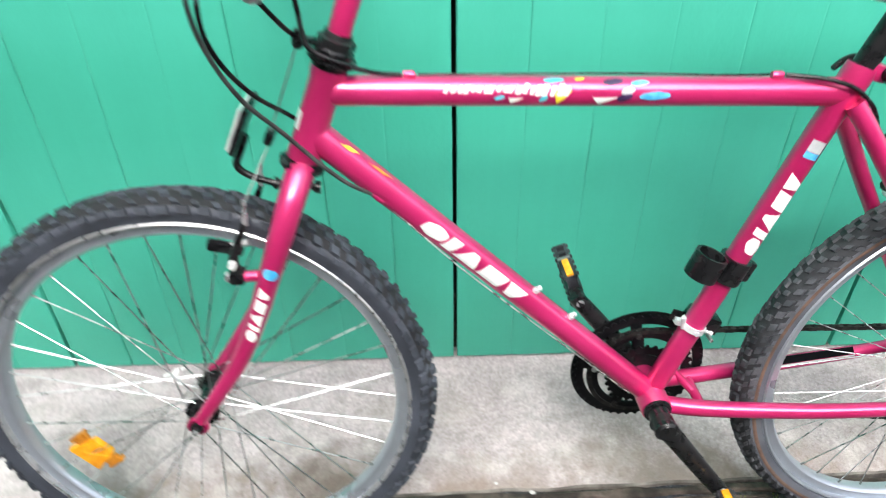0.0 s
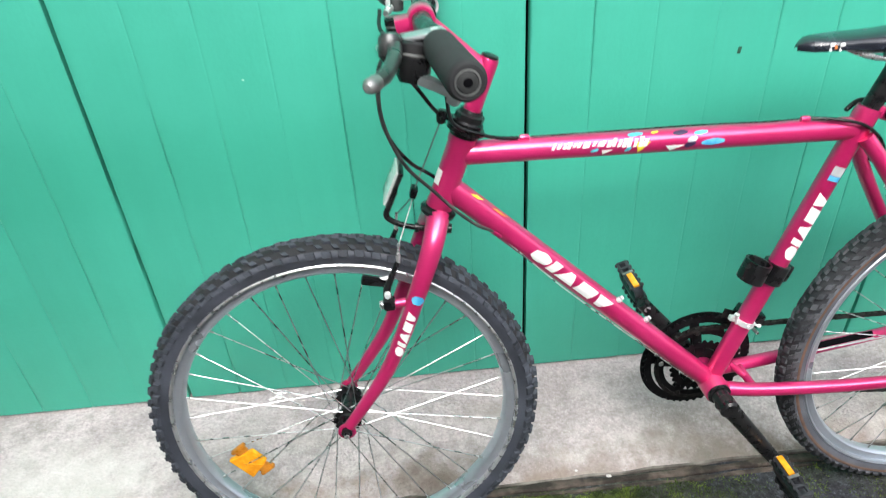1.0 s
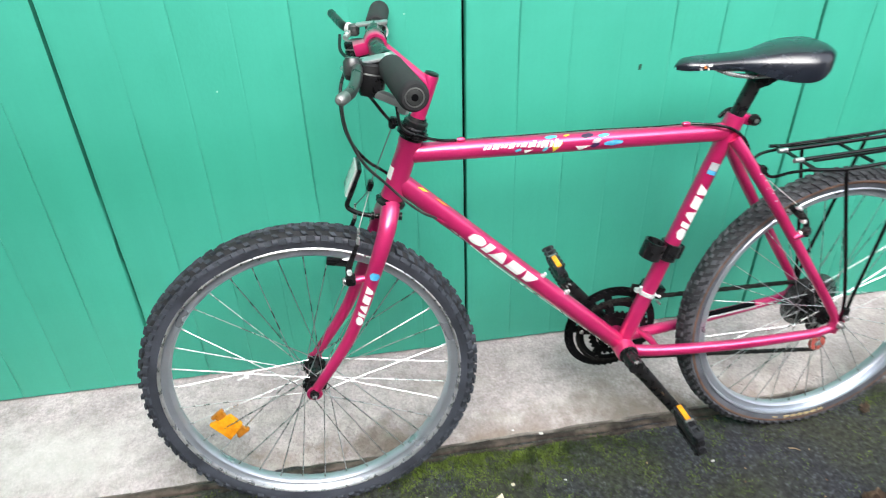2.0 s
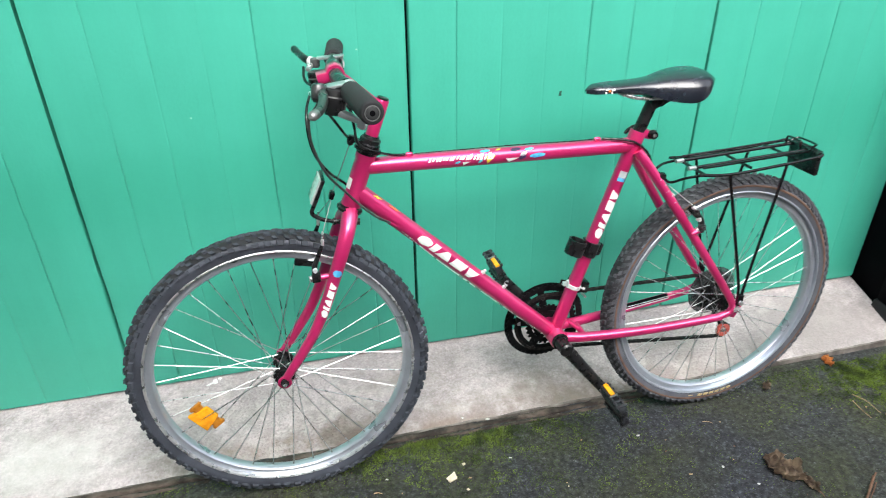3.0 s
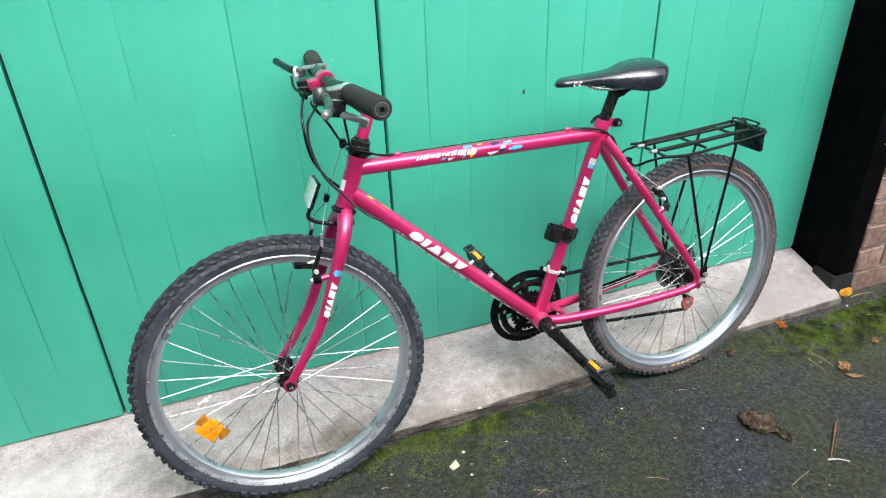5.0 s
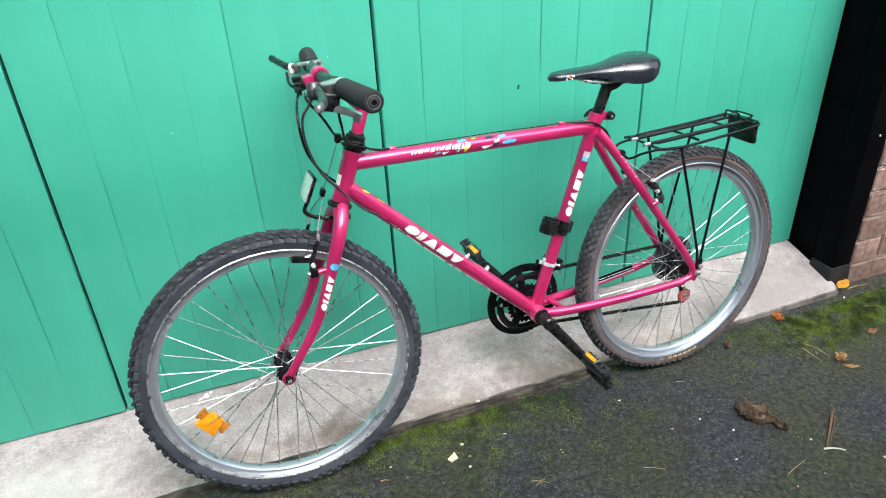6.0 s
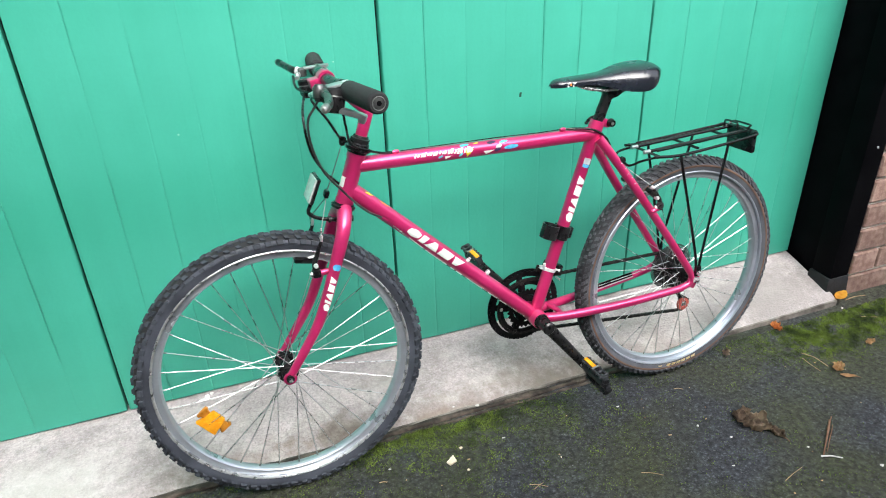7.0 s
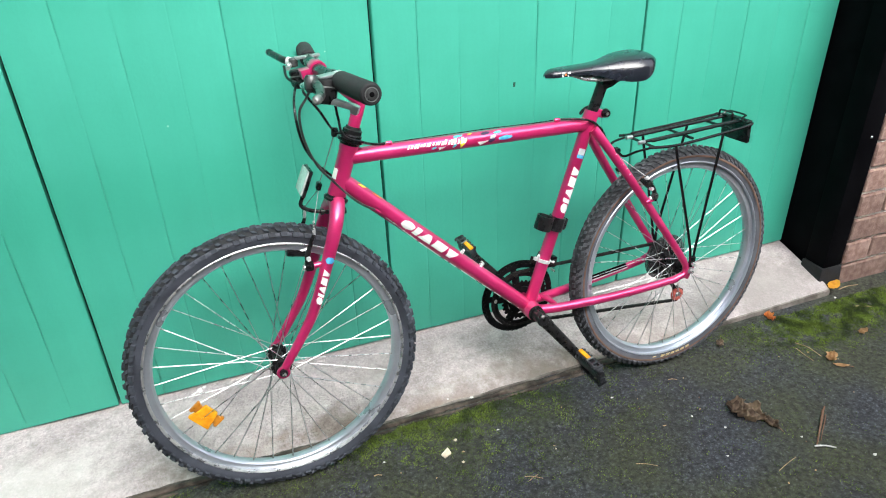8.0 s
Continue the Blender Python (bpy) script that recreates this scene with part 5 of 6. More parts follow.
def wheel(name, m, rear_end):
    """Hub, rim, tyre with tread blocks, and thirty-six crossed spokes."""
    over = 0.0675 if rear_end else 0.050
    fl = (-0.034, 0.020) if rear_end else (-0.029, 0.029)
    fr = 0.0225 if rear_end else 0.0195

    def put(part_name, bm, material, parent, label="", smooth=True):
        bm.transform(m)
        return part(part_name, bm, material, parent, label, smooth)

    prof = [(-over, 0.007), (fl[0] - 0.008, 0.008), (fl[0] - 0.007, 0.014), (fl[0] - 0.002, 0.015), (fl[0] - 0.0018, fr + 0.003), (fl[0] + 0.0018, fr + 0.003), (fl[0] + 0.003, 0.0135), (0.5 * (fl[0] + fl[1]), 0.0115),
            (fl[1] - 0.003, 0.0135), (fl[1] - 0.0018, fr + 0.003), (fl[1] + 0.0018, fr + 0.003), (fl[1] + 0.002, 0.015), (fl[1] + 0.007, 0.014), (fl[1] + 0.008, 0.008), (over, 0.007)]
    hub = put(name, turned(V(0, -over, 0), V(0, over, 0), [((y + over) / (2 * over), r) for y, r in prof]), SATIN, bike,
              "front wheel with knobbly black tyre and alloy rim" if not rear_end else "rear wheel with dusty black tyre and brown sidewall band")
    for s in (-1, 1):
        put("axle_nut", turned(V(0, s * over, 0), V(0, s * (over + 0.019), 0), ((0, 0.0115), (0.15, 0.0115), (0.18, 0.0088), (0.62, 0.0088), (0.66, 0.0048), (1, 0.0046)), 12), SATIN if not rear_end else STEEL, hub)
        put("axle_end", turned(V(0, s * (over + 0.0185), 0), V(0, s * (over + 0.0198), 0), ((0, 0.0046), (1, 0.0040)), 14), STEEL, hub)
    rim = lathe(bmesh.new(), ((0.2785, -0.0118), (0.2765, -0.0128), (0.2620, -0.0122), (0.2585, -0.0085), (0.2570, 0), (0.2585, 0.0085), (0.2620, 0.0122), (0.2765, 0.0128), (0.2785, 0.0118), (0.2700, 0.0090), (0.2700, -0.0090)), seg=120)
    put("rim", rim, RIM, hub, "silver alloy rim")
    half, crown = (0.0238, 0.3098) if not rear_end else (0.0233, 0.3128)
    tyre = lathe(bmesh.new(), tyre_profile(half, 0.2770, crown), seg=120)
    tyre_ob = put("tyre", tyre, SIDE2 if rear_end else SIDE, hub, "black rubber tyre with grey sidewalls")
    tread = bmesh.new()
    if not rear_end:
        knobs(tread, 80, crown, half, ((-74, 0.0130, 0.0095, 0.0036, 0.0, 0.001), (74, 0.0130, 0.0095, 0.0036, 0.5, -0.001), (-46, 0.0112, 0.0088, 0.0048, 0.45, 0.0025), (46, 0.0112, 0.0088, 0.0048, 0.95, -0.0025),
                                       (-16, 0.0118, 0.0095, 0.0050, 0.0, 0.002), (16, 0.0118, 0.0095, 0.0050, 0.4, -0.002)))
    else:
        knobs(tread, 96, crown, half, ((-71, 0.0112, 0.0086, 0.0026, 0.0, 0.003), (71, 0.0112, 0.0086, 0.0026, 0.5, -0.003), (-44, 0.0100, 0.0084, 0.0034, 0.42, 0.003), (44, 0.0100, 0.0084, 0.0034, 0.0, -0.003),
                                       (-15, 0.0108, 0.0092, 0.0042, 0.0, 0.001), (15, 0.0108, 0.0092, 0.0042, 0.5, -0.001)))
    # rubber under the blocks, down to the shoulders, coloured darker as gap shade
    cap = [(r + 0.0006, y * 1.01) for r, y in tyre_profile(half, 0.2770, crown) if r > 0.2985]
    put("tread_base", lathe(bmesh.new(), cap, seg=120, closed=False), RUBBERGAP2 if rear_end else RUBBERGAP, tyre_ob)
    put("tread", tread, RUBBER if not rear_end else RUBBER2, tyre_ob, "knobbly tread blocks", smooth=False)
    for s in (-1, 1):
        # the front ring is brighter steel, which draws the rim edge's highlight
        bead = lathe(bmesh.new(), ((0.2742, s * 0.0126), (0.2748, s * 0.0196), (0.2776, s * 0.0212), (0.2798, s * 0.0192)), seg=120)
        put("rim_flange", bead, STEEL if not rear_end else RIM, hub, "rim edge ring, brighter on the front for its highlight")
    if rear_end:
        for s in (-1, 1):
            band = lathe(bmesh.new(), ((0.2905, s * 0.02315), (0.2925, s * 0.0239), (0.2950, s * 0.0240), (0.2960, s * 0.0234)), seg=96)
            put("brown_band", band, BROWN, tyre_ob, "thin brown sidewall band")
        for k in range(7):
            th = radians(-97 + 3.45 * k - (2.5 if k == 0 else 0))
            p = block((0.0125 if k else 0.012, 0.0010, 0.0085 if k else 0.003), pose(0.2850 * math.cos(th), -0.0232, 0.2850 * math.sin(th)) @ pose(0, 0, 0, 0, 90 - math.degrees(th), 0) @ pose(0, 0, 0, -16, 0, 0), 0.0003)
            put("lettering_block", p, CREAM, tyre_ob, "cream-yellow block of worn lettering")
    turn = 0.160 if rear_end else 0.154
    for k in range(36):
        s = 0 if k % 2 == 0 else 1
        a = 2 * math.pi * k / 36 + turn
        off = radians(58) * (1 if (k // 2) % 2 else -1)
        h = V(fr * math.cos(a + off), fl[s] + (0.002 if (k // 2) % 2 else -0.002), fr * math.sin(a + off))
        r = V(0.2600 * math.cos(a), (-0.0015 if s == 0 else 0.0015), 0.2600 * math.sin(a))
        put("spoke", tube(bmesh.new(), (h, r), 0.00098 if not rear_end else 0.00086, 6, False), SPOKE, hub)
        put("nipple", tube(bmesh.new(), (h.lerp(r, 0.962), r), 0.0017, 6), GREY, hub)
    return hub


front_hub = wheel("front_wheel", STEER @ Matrix.Translation(FRONT) @ pose(0, 0, 0, -2.5, 0, 0), False)
wheel("rear_wheel", Matrix.Translation(REAR) @ pose(0, 0, 0, -2.5, 0, 0), True)

# amber wheel reflector clipped between the front spokes
c = V(-0.174, -0.008, 0.213)
rot = pose(0, 0, 0, 0, 52, 0)
bm = block((0.044, 0.010, 0.044), None, 0.003)
for v in bm.verts:
    v.co.x *= 1 - 0.26 * v.co.z / 0.022
block((0.034, 0.004, 0.0018), pose(0.004, -0.0040, 0.002, 0, -38, 0), 0.0006, bm)
bm.transform(STEER @ Matrix.Translation(c) @ rot)
spoke_reflector = part("wheel_reflector", bm, AMBER, front_hub, "amber plastic spoke reflector")
for s in (-1, 1):
    tab = block((0.013, 0.008, 0.021), pose(s * 0.0265, 0.001, 0.006), 0.003)
    block((0.007, 0.009, 0.028), pose(s * 0.0330, 0.001, 0.006), 0.002, tab)
    tab.transform(STEER @ Matrix.Translation(c) @ rot)
    part("clip_tab", tab, AMBERDARK, spoke_reflector, "darker amber clip tab")

# luggage rack
rack = part("luggage_rack", tube(bmesh.new(), spline([V(0.905, -0.058, 0.668), V(0.98, -0.062, 0.664), V(1.10, -0.062, 0.672), V(1.20, -0.060, 0.681), V(1.222, -0.048, 0.684), V(1.226, 0, 0.686),
            V(1.222, 0.048, 0.684), V(1.20, 0.060, 0.681), V(1.10, 0.062, 0.672), V(0.98, 0.062, 0.664), V(0.905, 0.058, 0.668)], 6), 0.0037, 10), RACK, bike, "black tubular steel rear luggage rack")
for y in (-0.024, 0.024):
    part("rail", bar(V(0.902, y, 0.672), V(1.214, y, 0.687), 0.0040, 12), RACK, rack)
    part("rail_end", bar(V(0.899, y, 0.6718), V(0.916, y, 0.6727), 0.0047, 12), ALLOY, rack)
for x in (0.918, 1.030, 1.150):
    part("cross_bar", bar(V(x, -0.060, 0.668 + 0.05 * (x - 0.918)), V(x, 0.060, 0.668 + 0.05 * (x - 0.918)), 0.0034, 10), RACK, rack)
clip = spline([V(0.925, -0.040, 0.676), V(1.05, -0.040, 0.682), V(1.17, -0.040, 0.689), V(1.198, -0.036, 0.691), V(1.200, 0.036, 0.691), V(1.17, 0.040, 0.689), V(1.05, 0.040, 0.682), V(0.925, 0.040, 0.676)], 5)
part("spring_clip", tube(bmesh.new(), clip, 0.0029, 8), RACK, rack, "black sprung wire clip")
loop = spline([V(1.184, -0.022, 0.688), V(1.184, -0.022, 0.702), V(1.185, -0.017, 0.707), V(1.185, 0.017, 0.707), V(1.184, 0.022, 0.702), V(1.184, 0.022, 0.688)], 5)
part("clip_loop", tube(bmesh.new(), loop, 0.0026, 8), RACK, rack)
loop = spline([V(1.196, -0.030, 0.688), V(1.216, -0.030, 0.696), V(1.224, -0.023, 0.698), V(1.224, 0.023, 0.698), V(1.216, 0.030, 0.696), V(1.196, 0.030, 0.688)], 5)
part("clip_loop", tube(bmesh.new(), loop, 0.0024, 8), RACK, rack)
for side in (-1, 1):
    for x, z in ((0.980, 0.661), (1.121, 0.671)):
        leg = spline([V(x, side * 0.062, z), V(x + (1.064 - x) * 0.08, side * 0.064, z - 0.03), V(1.064 + 0.2 * (x - 1.064), side * 0.074, 0.41), V(1.064 + 0.05 * (x - 1.064), side * 0.076, 0.346)], 5)
        part("strut", tube(bmesh.new(), leg, 0.0035, 10), RACK, rack)
    part("strut_foot", block((0.016, 0.010, 0.030), pose(1.064, side * 0.077, 0.343), 0.003), RACK, rack)
    part("strut_bolt", turned(V(1.064, side * 0.070, 0.337), V(1.064, side * 0.088, 0.337), ((0, 0.003), (0.6, 0.003), (0.65, 0.006), (1, 0.005)), 12), STEEL, rack)
    stay = spline([V(0.918, side * 0.050, 0.664), V(0.880, side * 0.046, 0.660), V(0.850, side * 0.036, 0.650), V(0.832, side * 0.032, 0.664)], 5)
    part("front_stay", tube(bmesh.new(), stay, 0.0030, 8), RACK, rack)
    part("stay_bolt", turned(V(0.826, side * 0.022, 0.668), V(0.826, side * 0.044, 0.668), ((0, 0.005), (0.6, 0.005), (0.65, 0.0085), (1, 0.0075)), 12), BLACK, rack)
bm = bmesh.new()
pts = [(1.208, 0.686), (1.222, 0.690), (1.222, 0.634), (1.214, 0.632)]
for y in (-0.052, 0.036):
    for x, z in pts:
        bm.verts.new((x, y, z))
bm.verts.ensure_lookup_table()
v = bm.verts
bm.faces.new((v[0], v[1], v[2], v[3]))
bm.faces.new((v[7], v[6], v[5], v[4]))
for i in range(4):
    j = (i + 1) % 4
    bm.faces.new((v[i], v[i + 4], v[j + 4], v[j]))
part("reflector_plate", bm, BLACK, rack, "black folded plate carrying the rear reflector", smooth=False)
part("rear_reflector", block((0.006, 0.080, 0.042), pose(1.226, 0, 0.660), 0.003), REDDARK, rack, "dark red rear reflector")


# ---- fallen leaves, twigs and chips on the drive ----
def rest(x, y):
    return ground_z(x) + 0.0035 * noise.noise(V(x * 3, y * 3, 0)) + 0.002 * noise.noise(V(x * 17, y * 17, 3))


def leaf(x, y, length, width, turn, curl, material, label, lobes=0, seed=0, lift=0.0):
    """A dry leaf: a curled sheet with thickness, a midrib and a stalk."""
    bm = bmesh.new()
    n, k = 40, 12
    grid = []
    for i in range(n + 1):
        u = i / n
        w0 = width / 2 * math.sin(math.pi * min(1.0, u * 0.96 + 0.03)) ** 0.8
        row = []
        for j in range(k + 1):
            v = 2 * j / k - 1
            w = w0
            if lobes:
                w *= 0.62 + 0.42 * abs(math.sin(u * math.pi * lobes + 0.5 * (v > 0))) + 0.35 * noise.noise(V(u * 13, seed + 4.0 * (v > 0), 5))
            a = v * curl
            px, py = (u - 0.5) * length, math.sin(a) / max(curl, 0.05) * w
            px += abs(v) * 0.16 * length * noise.noise(V(u * 9, v * 3, seed + 7))
            pz = 0.7 * (1 - math.cos(a)) / max(curl, 0.05) * w + 0.16 * length * (2 * u - 1) ** 2 * (0.4 + 0.4 * noise.noise(V(seed, 1, 2))) + (0.30 if lobes else 0.07) * width * noise.noise(V(u * 6.6 + seed, v * 3.2, seed)) + 0.005
            row.append(bm.verts.new((px, py, max(pz, 0.001 + 0.0006 * abs(v)))))
        grid.append(row)
    for a, b in zip(grid, grid[1:]):
        for j in range(k):
            bm.faces.new((a[j], a[j + 1], b[j + 1], b[j]))
    bmesh.ops.solidify(bm, geom=list(bm.faces), thickness=0.0006)
    blade = part("leaf", bm, material)
    blade.matrix_world = pose(x, y, rest(x, y) + lift, 0, 0, turn)
    stalk = tube(bmesh.new(), spline([V(length * 0.46, 0, 0.004), V(length * 0.62, width * 0.06, 0.003), V(length * 0.80, width * 0.02, 0.002)], 5), (0.0012, 0.0008), 6)
    part("stalk", stalk, TWIG, blade)
    return tagged(blade, label, "leaf", group="fallen leaves")


leaf(2.016, -0.586, 0.098, 0.086, -57, 0.75, LEAFBROWN, "large curled brown dead leaf on the tarmac", 2, 3)
leaf(2.050, -0.640, 0.046, 0.036, -80, 0.9, LEAFBROWN, "small crumpled brown leaf on the tarmac", 2, 8)
leaf(2.397, -0.267, 0.048, 0.034, 70, 0.5, LEAFORANGE, "small orange fallen leaf on the tarmac", 2, 5)
leaf(2.700, -0.226, 0.072, 0.036, 22, 0.45, LEAFYELLOW, "yellow-orange fallen leaf by the door post", 0, 6, 0.022)
leaf(2.414, -0.491, 0.048, 0.036, 30, 0.5, LEAFTAN, "small tan fallen leaf on the tarmac", 2, 7)
leaf(2.408, -0.531, 0.044, 0.016, -30, 0.4, LEAFTAN, "narrow tan fallen leaf on the tarmac", 0, 11)
leaf(2.155, -0.324, 0.038, 0.024, 45, 0.5, LEAFBROWN, "dark crumpled leaf on mossy tarmac", 2, 12)
leaf(2.602, -0.433, 0.040, 0.022, 10, 0.5, LEAFTAN, "small reddish-tan fallen leaf on the moss", 2, 13)
leaf(2.444, -0.203, 0.055, 0.020, -8, 0.3, LEAFBROWN, "brown leaf against the concrete edge", 0, 14)


def stick(x0, y0, x1, y1, r, material, label, bow=0.0008, category="twig"):
    p0, p1 = V(x0, y0, rest(x0, y0) + r * 1.2), V(x1, y1, rest(x1, y1) + r * 1.2)
    mid = (p0 + p1) / 2 + V(bow, bow * 0.6, 0.002)
    return tagged(part("twig", tube(bmesh.new(), spline([p0, p0.lerp(mid, 0.5) + V(0, bow * 0.3, 0), mid, p1], 6), (r, r * 0.6), 7), material), label, category, group="twigs and straws")


stick(2.212, -0.652, 2.098, -0.742, 0.0030, TWIG, "thick red-brown twig on the tarmac")
stick(2.227, -0.643, 2.138, -0.712, 0.0020, TWIG, "thin red-brown twig beside a thicker one", 0.004)
stick(2.205, -0.668, 2.118, -0.735, 0.0015, TWIG, "thin red-brown twig beside a thicker one", -0.003)
stick(2.091, -0.742, 2.134, -0.766, 0.0026, PEBBLE, "short bleached white stick on the tarmac", 0.002)
stick(2.369, -0.399, 2.392, -0.476, 0.0012, STRAW, "thin pale straw on the tarmac", 0.006)
stick(2.352, -0.420, 2.355, -0.485, 0.0011, STRAW, "thin pale straw on the tarmac", -0.004)
stick(1.380, -0.572, 1.418, -0.592, 0.0010, STRAW, "short straw on the tarmac")
stick(1.384, -0.588, 1.412, -0.578, 0.0009, STRAW, "short straw on the tarmac")
stick(1.647, -0.632, 1.692, -0.656, 0.0010, STRAW, "short tan straw on the tarmac")
stick(1.050, -0.443, 1.068, -0.447, 0.0016, STRAW, "short pale straw on the tarmac")
stick(1.910, -0.404, 1.932, -0.414, 0.0011, STRAW, "short pale straw on the tarmac")
stick(2.730, -0.226, 2.814, -0.228, 0.0015, STRAW, "pale straw by the brick wall", 0.005)
stick(2.693, -0.319, 2.750, -0.347, 0.0011, STRAW, "pale straw on the mossy tarmac")
stick(1.950, -0.773, 2.020, -0.753, 0.0010, STRAW, "thin straw on the tarmac")


def chip(x, y, size, material, label, turn=0, z=None, category="chip"):
    """A small angular flake or stone."""
    bm = bmesh.new()
    bmesh.ops.create_icosphere(bm, subdivisions=1, radius=size / 2)
    for v in bm.verts:
        v.co *= 1 + 0.9 * noise.noise(v.co / size * 2.3 + V(x, y, 0) * 31)
        v.co.y *= 0.75
        v.co.z *= 0.38
    ob = part("chip", bm, material, smooth=False)
    ob.matrix_world = pose(x, y, (rest(x, y) if z is None else z) + size * 0.14, 0, 0, turn)
    return tagged(ob, label, category, group="chips and pebbles")


def flake(x, y, length, width, turn):
    """A split slip of wood: a four-cornered slab with one end broken off askew, lying tilted."""
    bm = block((length, width, 0.005), None, 0.0008)
    for v in bm.verts:
        if v.co.x > 0:
            v.co.x += 0.30 * v.co.y
        else:
            v.co.y *= 0.72
    ob = part("chip", bm, PALE, smooth=False)
    ob.matrix_world = pose(x, y, rest(x, y) + 0.0035, 6, -5, turn)
    return tagged(ob, "cream wood chip on the tarmac", "chip", group="chips and pebbles")


flake(1.234, -0.439, 0.023, 0.018, 25)
chip(1.364, -0.289, 0.013, PEBBLE, "white pebble on the concrete edging", 0, edge_z(1.359) + 0.004)
chip(1.304, -0.267, 0.008, PEBBLE, "small white pebble on the concrete", 0, edge_z(1.30))
chip(1.724, -0.410, 0.009, PEBBLE, "small white pebble on the tarmac")
chip(2.087, -0.705, 0.007, PEBBLE, "small white pebble on the tarmac")
chip(1.931, -0.610, 0.007, PEBBLE, "small white pebble on the tarmac")
chip(1.876, -0.548, 0.008, PEBBLE, "small white pebble on the tarmac")
chip(1.387, -0.408, 0.007, PEBBLE, "small white pebble on the tarmac")
chip(1.276, -0.446, 0.008, STRAW, "small tan chip on the tarmac")
chip(1.263, -0.478, 0.008, PALE, "small pale chip on the tarmac")
chip(2.206, -0.815, 0.010, PEBBLE, "white pebble on the tarmac")
chip(1.272, -0.403, 0.010, PALE, "small pale chip on the tarmac")
chip(1.085, -0.408, 0.007, PEBBLE, "small white pebble on the tarmac")
chip(2.681, -0.257, 0.009, PEBBLE, "small white pebble by the door post")
chip(1.869, -0.692, 0.007, PEBBLE, "small white pebble on the tarmac")
chip(1.788, -0.551, 0.009, STRAW, "small tan chip on the tarmac")
for i in range(44):
    x, y = random.uniform(0.95, 2.7), random.uniform(-0.95, -0.36)
    chip(x, y, random.uniform(0.0025, 0.0055), random.choice((STRAW, TWIG, PALE, TWIG, LEAFTAN)), "tiny loose chip on the tarmac", random.uniform(0, 180))


# ---- grit and moss ----
def moss_density(x, y):
    off = max(0.0, edge_y(x) - 0.037 - y)
    clumps = noise.noise(V(x * 13.0, y * 13.0, 4)) * 0.45 + noise.noise(V(x * 34, y * 34, 8)) * 0.5 + noise.noise(V(x * 90, y * 90, 5)) * 0.4
    broad = noise.noise(V(x * 2.6, y * 2.6, 14)) * 0.6 + noise.noise(V(x * 7.0, y * 7.0, 2)) * 0.4
    edge = math.exp(-((x - 1.24) / 0.33) ** 4) * math.exp(-off / 0.050) * max(0.0, 0.55 + 1.5 * clumps)
    seam = 0.40 * math.exp(-off / 0.014) * max(0.0, 0.2 + 1.8 * clumps)
    bank = math.exp(-max(0.0, 2.42 - x) / 0.10) * math.exp(-((y + 0.335) / 0.090) ** 2) * max(0.0, 0.60 + 1.6 * clumps)
    near = 1.0 / (1.0 + math.exp((x - 2.0) / 0.10)) * (1 + 0.8 * math.exp(-((x - 1.35) / 0.4) ** 2) * math.exp(-off / 0.14))
    film = 0.24 * (0.25 + near) * max(0.0, broad + 0.28) * max(0.0, 0.30 + 1.7 * clumps)
    return edge + seam + bank + film


def make_moss():
    rng = random.Random(7)
    verts, faces = [], []
    while len(verts) < 520000:
        x, y = rng.uniform(-0.2, 3.3), rng.uniform(-1.2, -0.20)
        d = moss_density(x, y)
        if y > edge_y(x) - 0.034 or rng.random() > d:
            continue
        z = rest(x, y)
        tall = 0.6 + 0.9 * min(1.0, d)
        for _ in range(2):
            a, h, r = rng.uniform(0, 6.28), tall * rng.uniform(0.0014, 0.0050), rng.uniform(0.0008, 0.0018)
            ox, oy = x + rng.gauss(0, 0.003), y + rng.gauss(0, 0.003)
            b = len(verts)
            for q in range(3):
                verts.append((ox + r * math.cos(a + 2.09 * q), oy + r * math.sin(a + 2.09 * q), z - 0.001))
            verts.append((ox + rng.gauss(0, 0.0015), oy + rng.gauss(0, 0.0015), z + h))
            faces += [(b, b + 1, b + 3), (b + 1, b + 2, b + 3), (b + 2, b, b + 3)]
    me = bpy.data.meshes.new("moss")
    me.from_pydata(verts, [], faces)
    me.materials.append(MOSS)
    return tagged(new("moss", me), "bright green moss growing on the tarmac", "moss", kind="stuff")


make_moss()


def make_grit():
    rng = random.Random(11)
    verts, faces = [], []
    corners = ((1, 0, 0), (-0.5, 0.85, 0), (-0.5, -0.85, 0), (0.1, 0.1, 0.8))
    while len(verts) < 60000:
        x, y = rng.uniform(-0.2, 3.3), rng.uniform(-1.3, -0.22)
        if y > edge_y(x) - 0.032:
            continue
        z, a, r = rest(x, y), rng.uniform(0, 6.28), rng.uniform(0.0012, 0.0042)
        b = len(verts)
        for cx, cy, cz in corners:
            sx, sy = cx * rng.uniform(0.6, 1.2), cy * rng.uniform(0.6, 1.2)
            verts.append((x + r * (sx * math.cos(a) - sy * math.sin(a)), y + r * (sx * math.sin(a) + sy * math.cos(a)), z - 0.0006 + r * cz * 0.8))
        faces += [(b, b + 1, b + 3), (b + 1, b + 2, b + 3), (b + 2, b, b + 3)]
    me = bpy.data.meshes.new("grit")
    me.from_pydata(verts, [], faces)
    me.materials.append(STONE)
    return tagged(new("grit", me), "loose grey grit on the tarmac", "gravel", kind="stuff")


make_grit()

# small chips in the door paint
for x, z, w, h in ((1.613, 0.725, 0.006, 0.012), (0.766, 0.744, 0.0035, 0.003), (1.132, 0.865, 0.0035, 0.003)):
    p = part("paint_chip", block((w, 0.002, h), pose(x, -0.0005, z, 0, 8, 0), 0.0006), DARKGREEN if x > 1.5 else FLECK, LEAVES[2 if x > 1.2455 else 1])


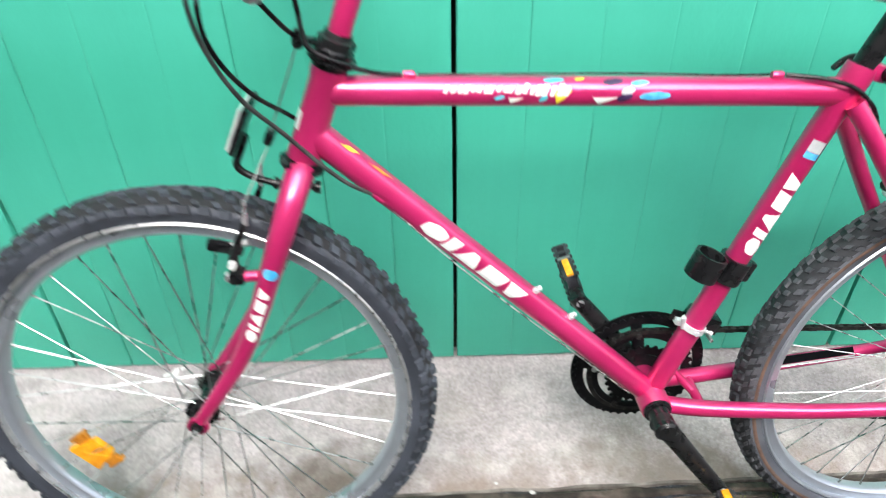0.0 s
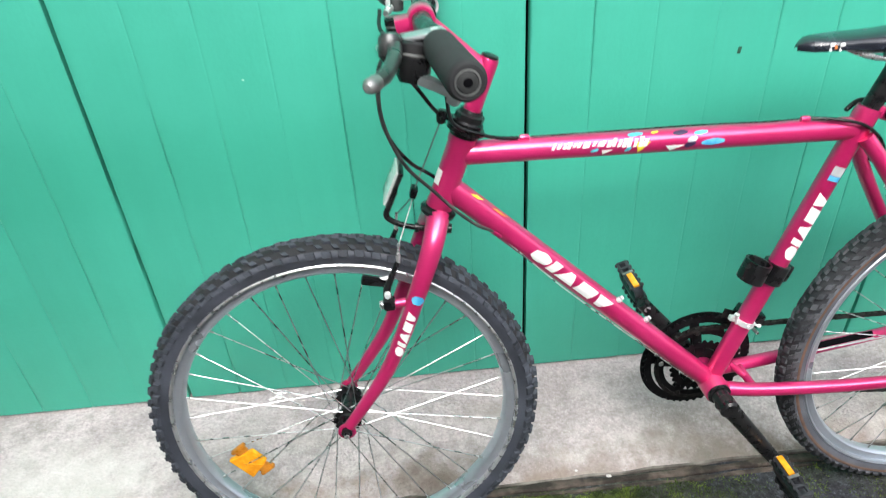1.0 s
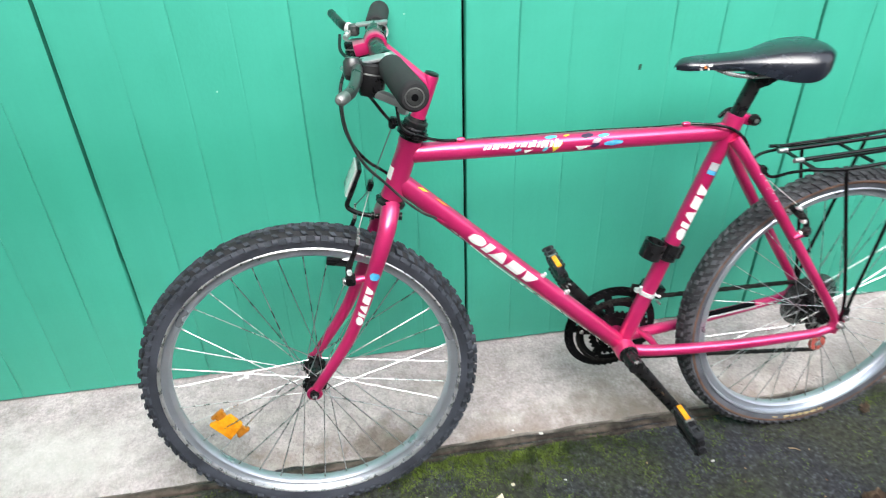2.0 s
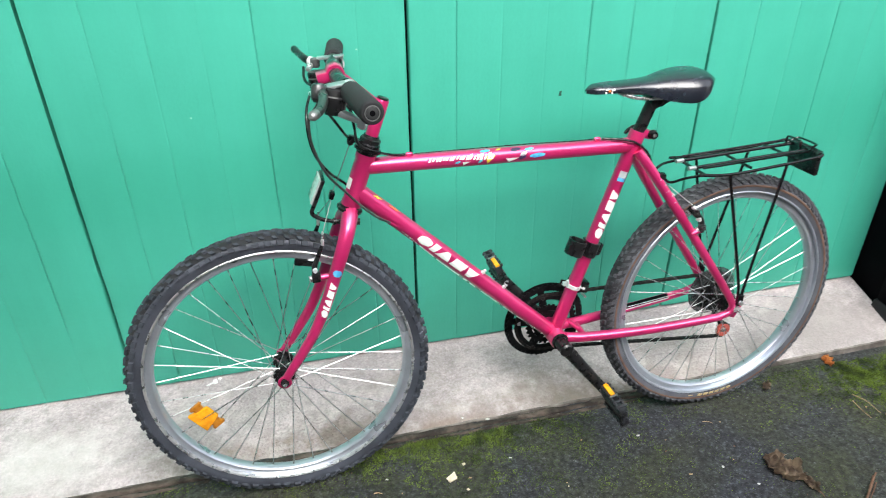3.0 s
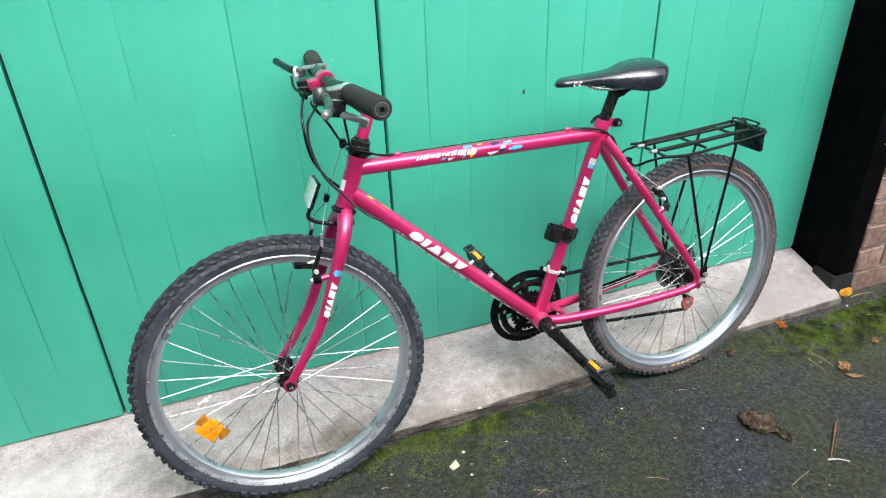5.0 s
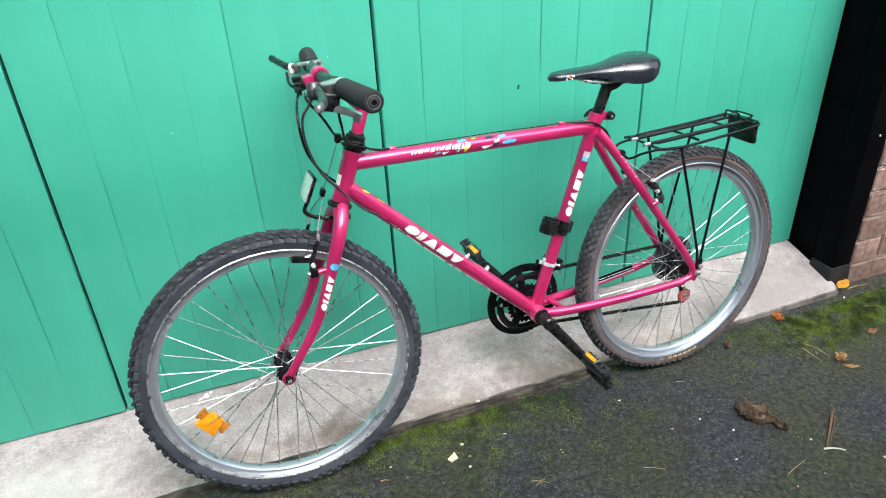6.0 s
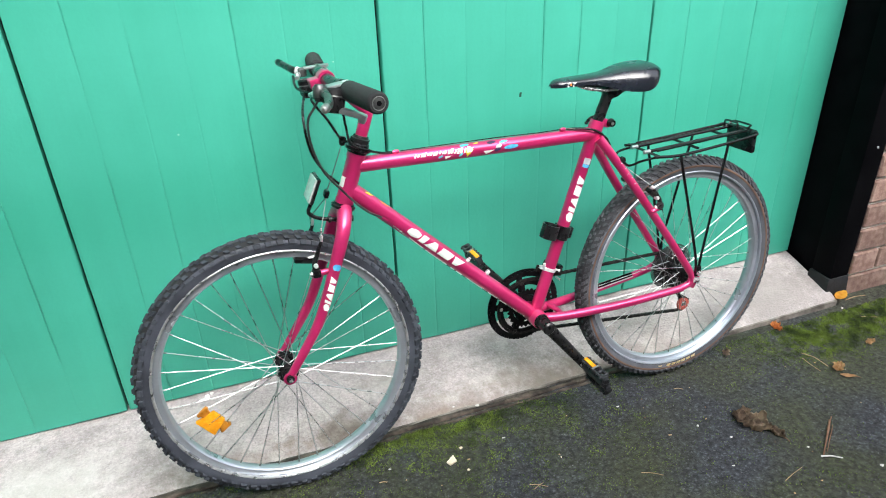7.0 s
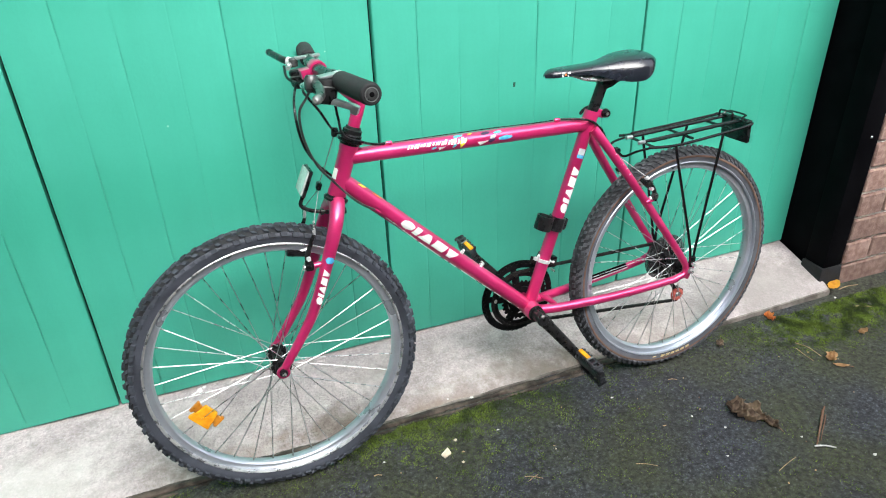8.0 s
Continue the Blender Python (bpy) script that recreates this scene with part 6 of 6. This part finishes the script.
# ---- boards of the doors ----
def fill(x, z):
    """How open a joint between two boards is: 0 painted shut, 1 open."""
    v = 0.36 + 0.9 * noise.noise(V(x * 31, z * 1.7, 3)) + 0.5 * noise.noise(V(x * 57, z * 6.5, 9))
    return min(1.0, max(0.16, v))


def sway(x, z):
    return 0.0011 * noise.noise(V(x * 23, z * 2.3, 6))


def board_mesh(x0, x1):
    """An upright board; its long edges dip into joints that old paint has partly filled."""
    bm = bmesh.new()
    mid = (x0 + x1) / 2
    rows = []
    for z in np.linspace(0, 2.08, 105):
        row = []
        a, b = fill(x0, z), fill(x1, z)
        l = x0 - mid + sway(x0, z) + 0.00003 + 0.0009 * max(0.0, a - 0.45)
        r = x1 - mid + sway(x1, z) - 0.00003 - 0.0009 * max(0.0, b - 0.45)
        sec = ((l, 0.024), (l, 0.0030 * a), (l + 0.0012, 0.0011 * a), (l + 0.0042, 0.0), (l * 0.4, -0.0005), (r * 0.4, -0.0005), (r - 0.0042, 0.0), (r - 0.0012, 0.0011 * b), (r, 0.0030 * b), (r, 0.024))
        rows.append([bm.verts.new((x, y + 0.0005 * noise.noise(V((x + mid) * 9, z * 2, 4)) * (y < 0.01), z)) for x, y in sec])
    for p, q in zip(rows, rows[1:]):
        for k in range(9):
            bm.faces.new((p[k], p[k + 1], q[k + 1], q[k]))
    bm.faces.new(rows[0][::-1])
    bm.faces.new(rows[-1])
    bmesh.ops.recalc_face_normals(bm, faces=bm.faces)
    me = bpy.data.meshes.new("board")
    bm.to_mesh(me)
    bm.free()
    me.shade_smooth()
    me.set_sharp_from_angle(angle=radians(50))
    me.materials.append(GREEN)
    return me


for leaf_ob, a, b in zip(LEAVES, SEAMS, SEAMS[1:]):
    n = 7 if b - a > 0.72 else 6
    w = (b - a - 0.007) / n
    for i in range(n):
        x0 = a + 0.0035 + i * w
        share("board", board_mesh(x0, x0 + w), pose(x0 + w / 2, 0.0004 * noise.noise(V(a * 7, i * 3.1, 2)), 0.0262 + 0.0012 * noise.noise(V(a * 5, i * 2.3, 8))), leaf_ob)


# ---- bricks of the wall beside the doors ----
def brick_mesh(length, seed):
    bm = block((length, 0.06, 0.076), None, 0.004, None, 1)
    for v in bm.verts:
        v.co += V(1, 1, 1) * 0.0012 * noise.noise(v.co * 40 + V(seed * 5, 0, 0))
    me = bpy.data.meshes.new("brick")
    bm.to_mesh(me)
    bm.free()
    me.materials.append(BRICK)
    return me


STRETCHERS = [brick_mesh(0.222, i) for i in range(3)]
HEADERS = [brick_mesh(0.106, i + 5) for i in range(3)]
for course in range(30):
    z = -0.0355 + 0.0875 * course - 0.0875
    x = 2.752 + (0.0 if course % 2 else 0.116)
    if course % 2 == 0:
        share("brick", HEADERS[course % 3], pose(2.752 + 0.053, -0.168, z), PIER)
    k = 0
    while x < 4.0:
        share("brick", STRETCHERS[(k + course) % 3], pose(x + 0.111, -0.168 + 0.001 * ((k * 7 + course) % 3), z), PIER)
        x += 0.232
        k += 1
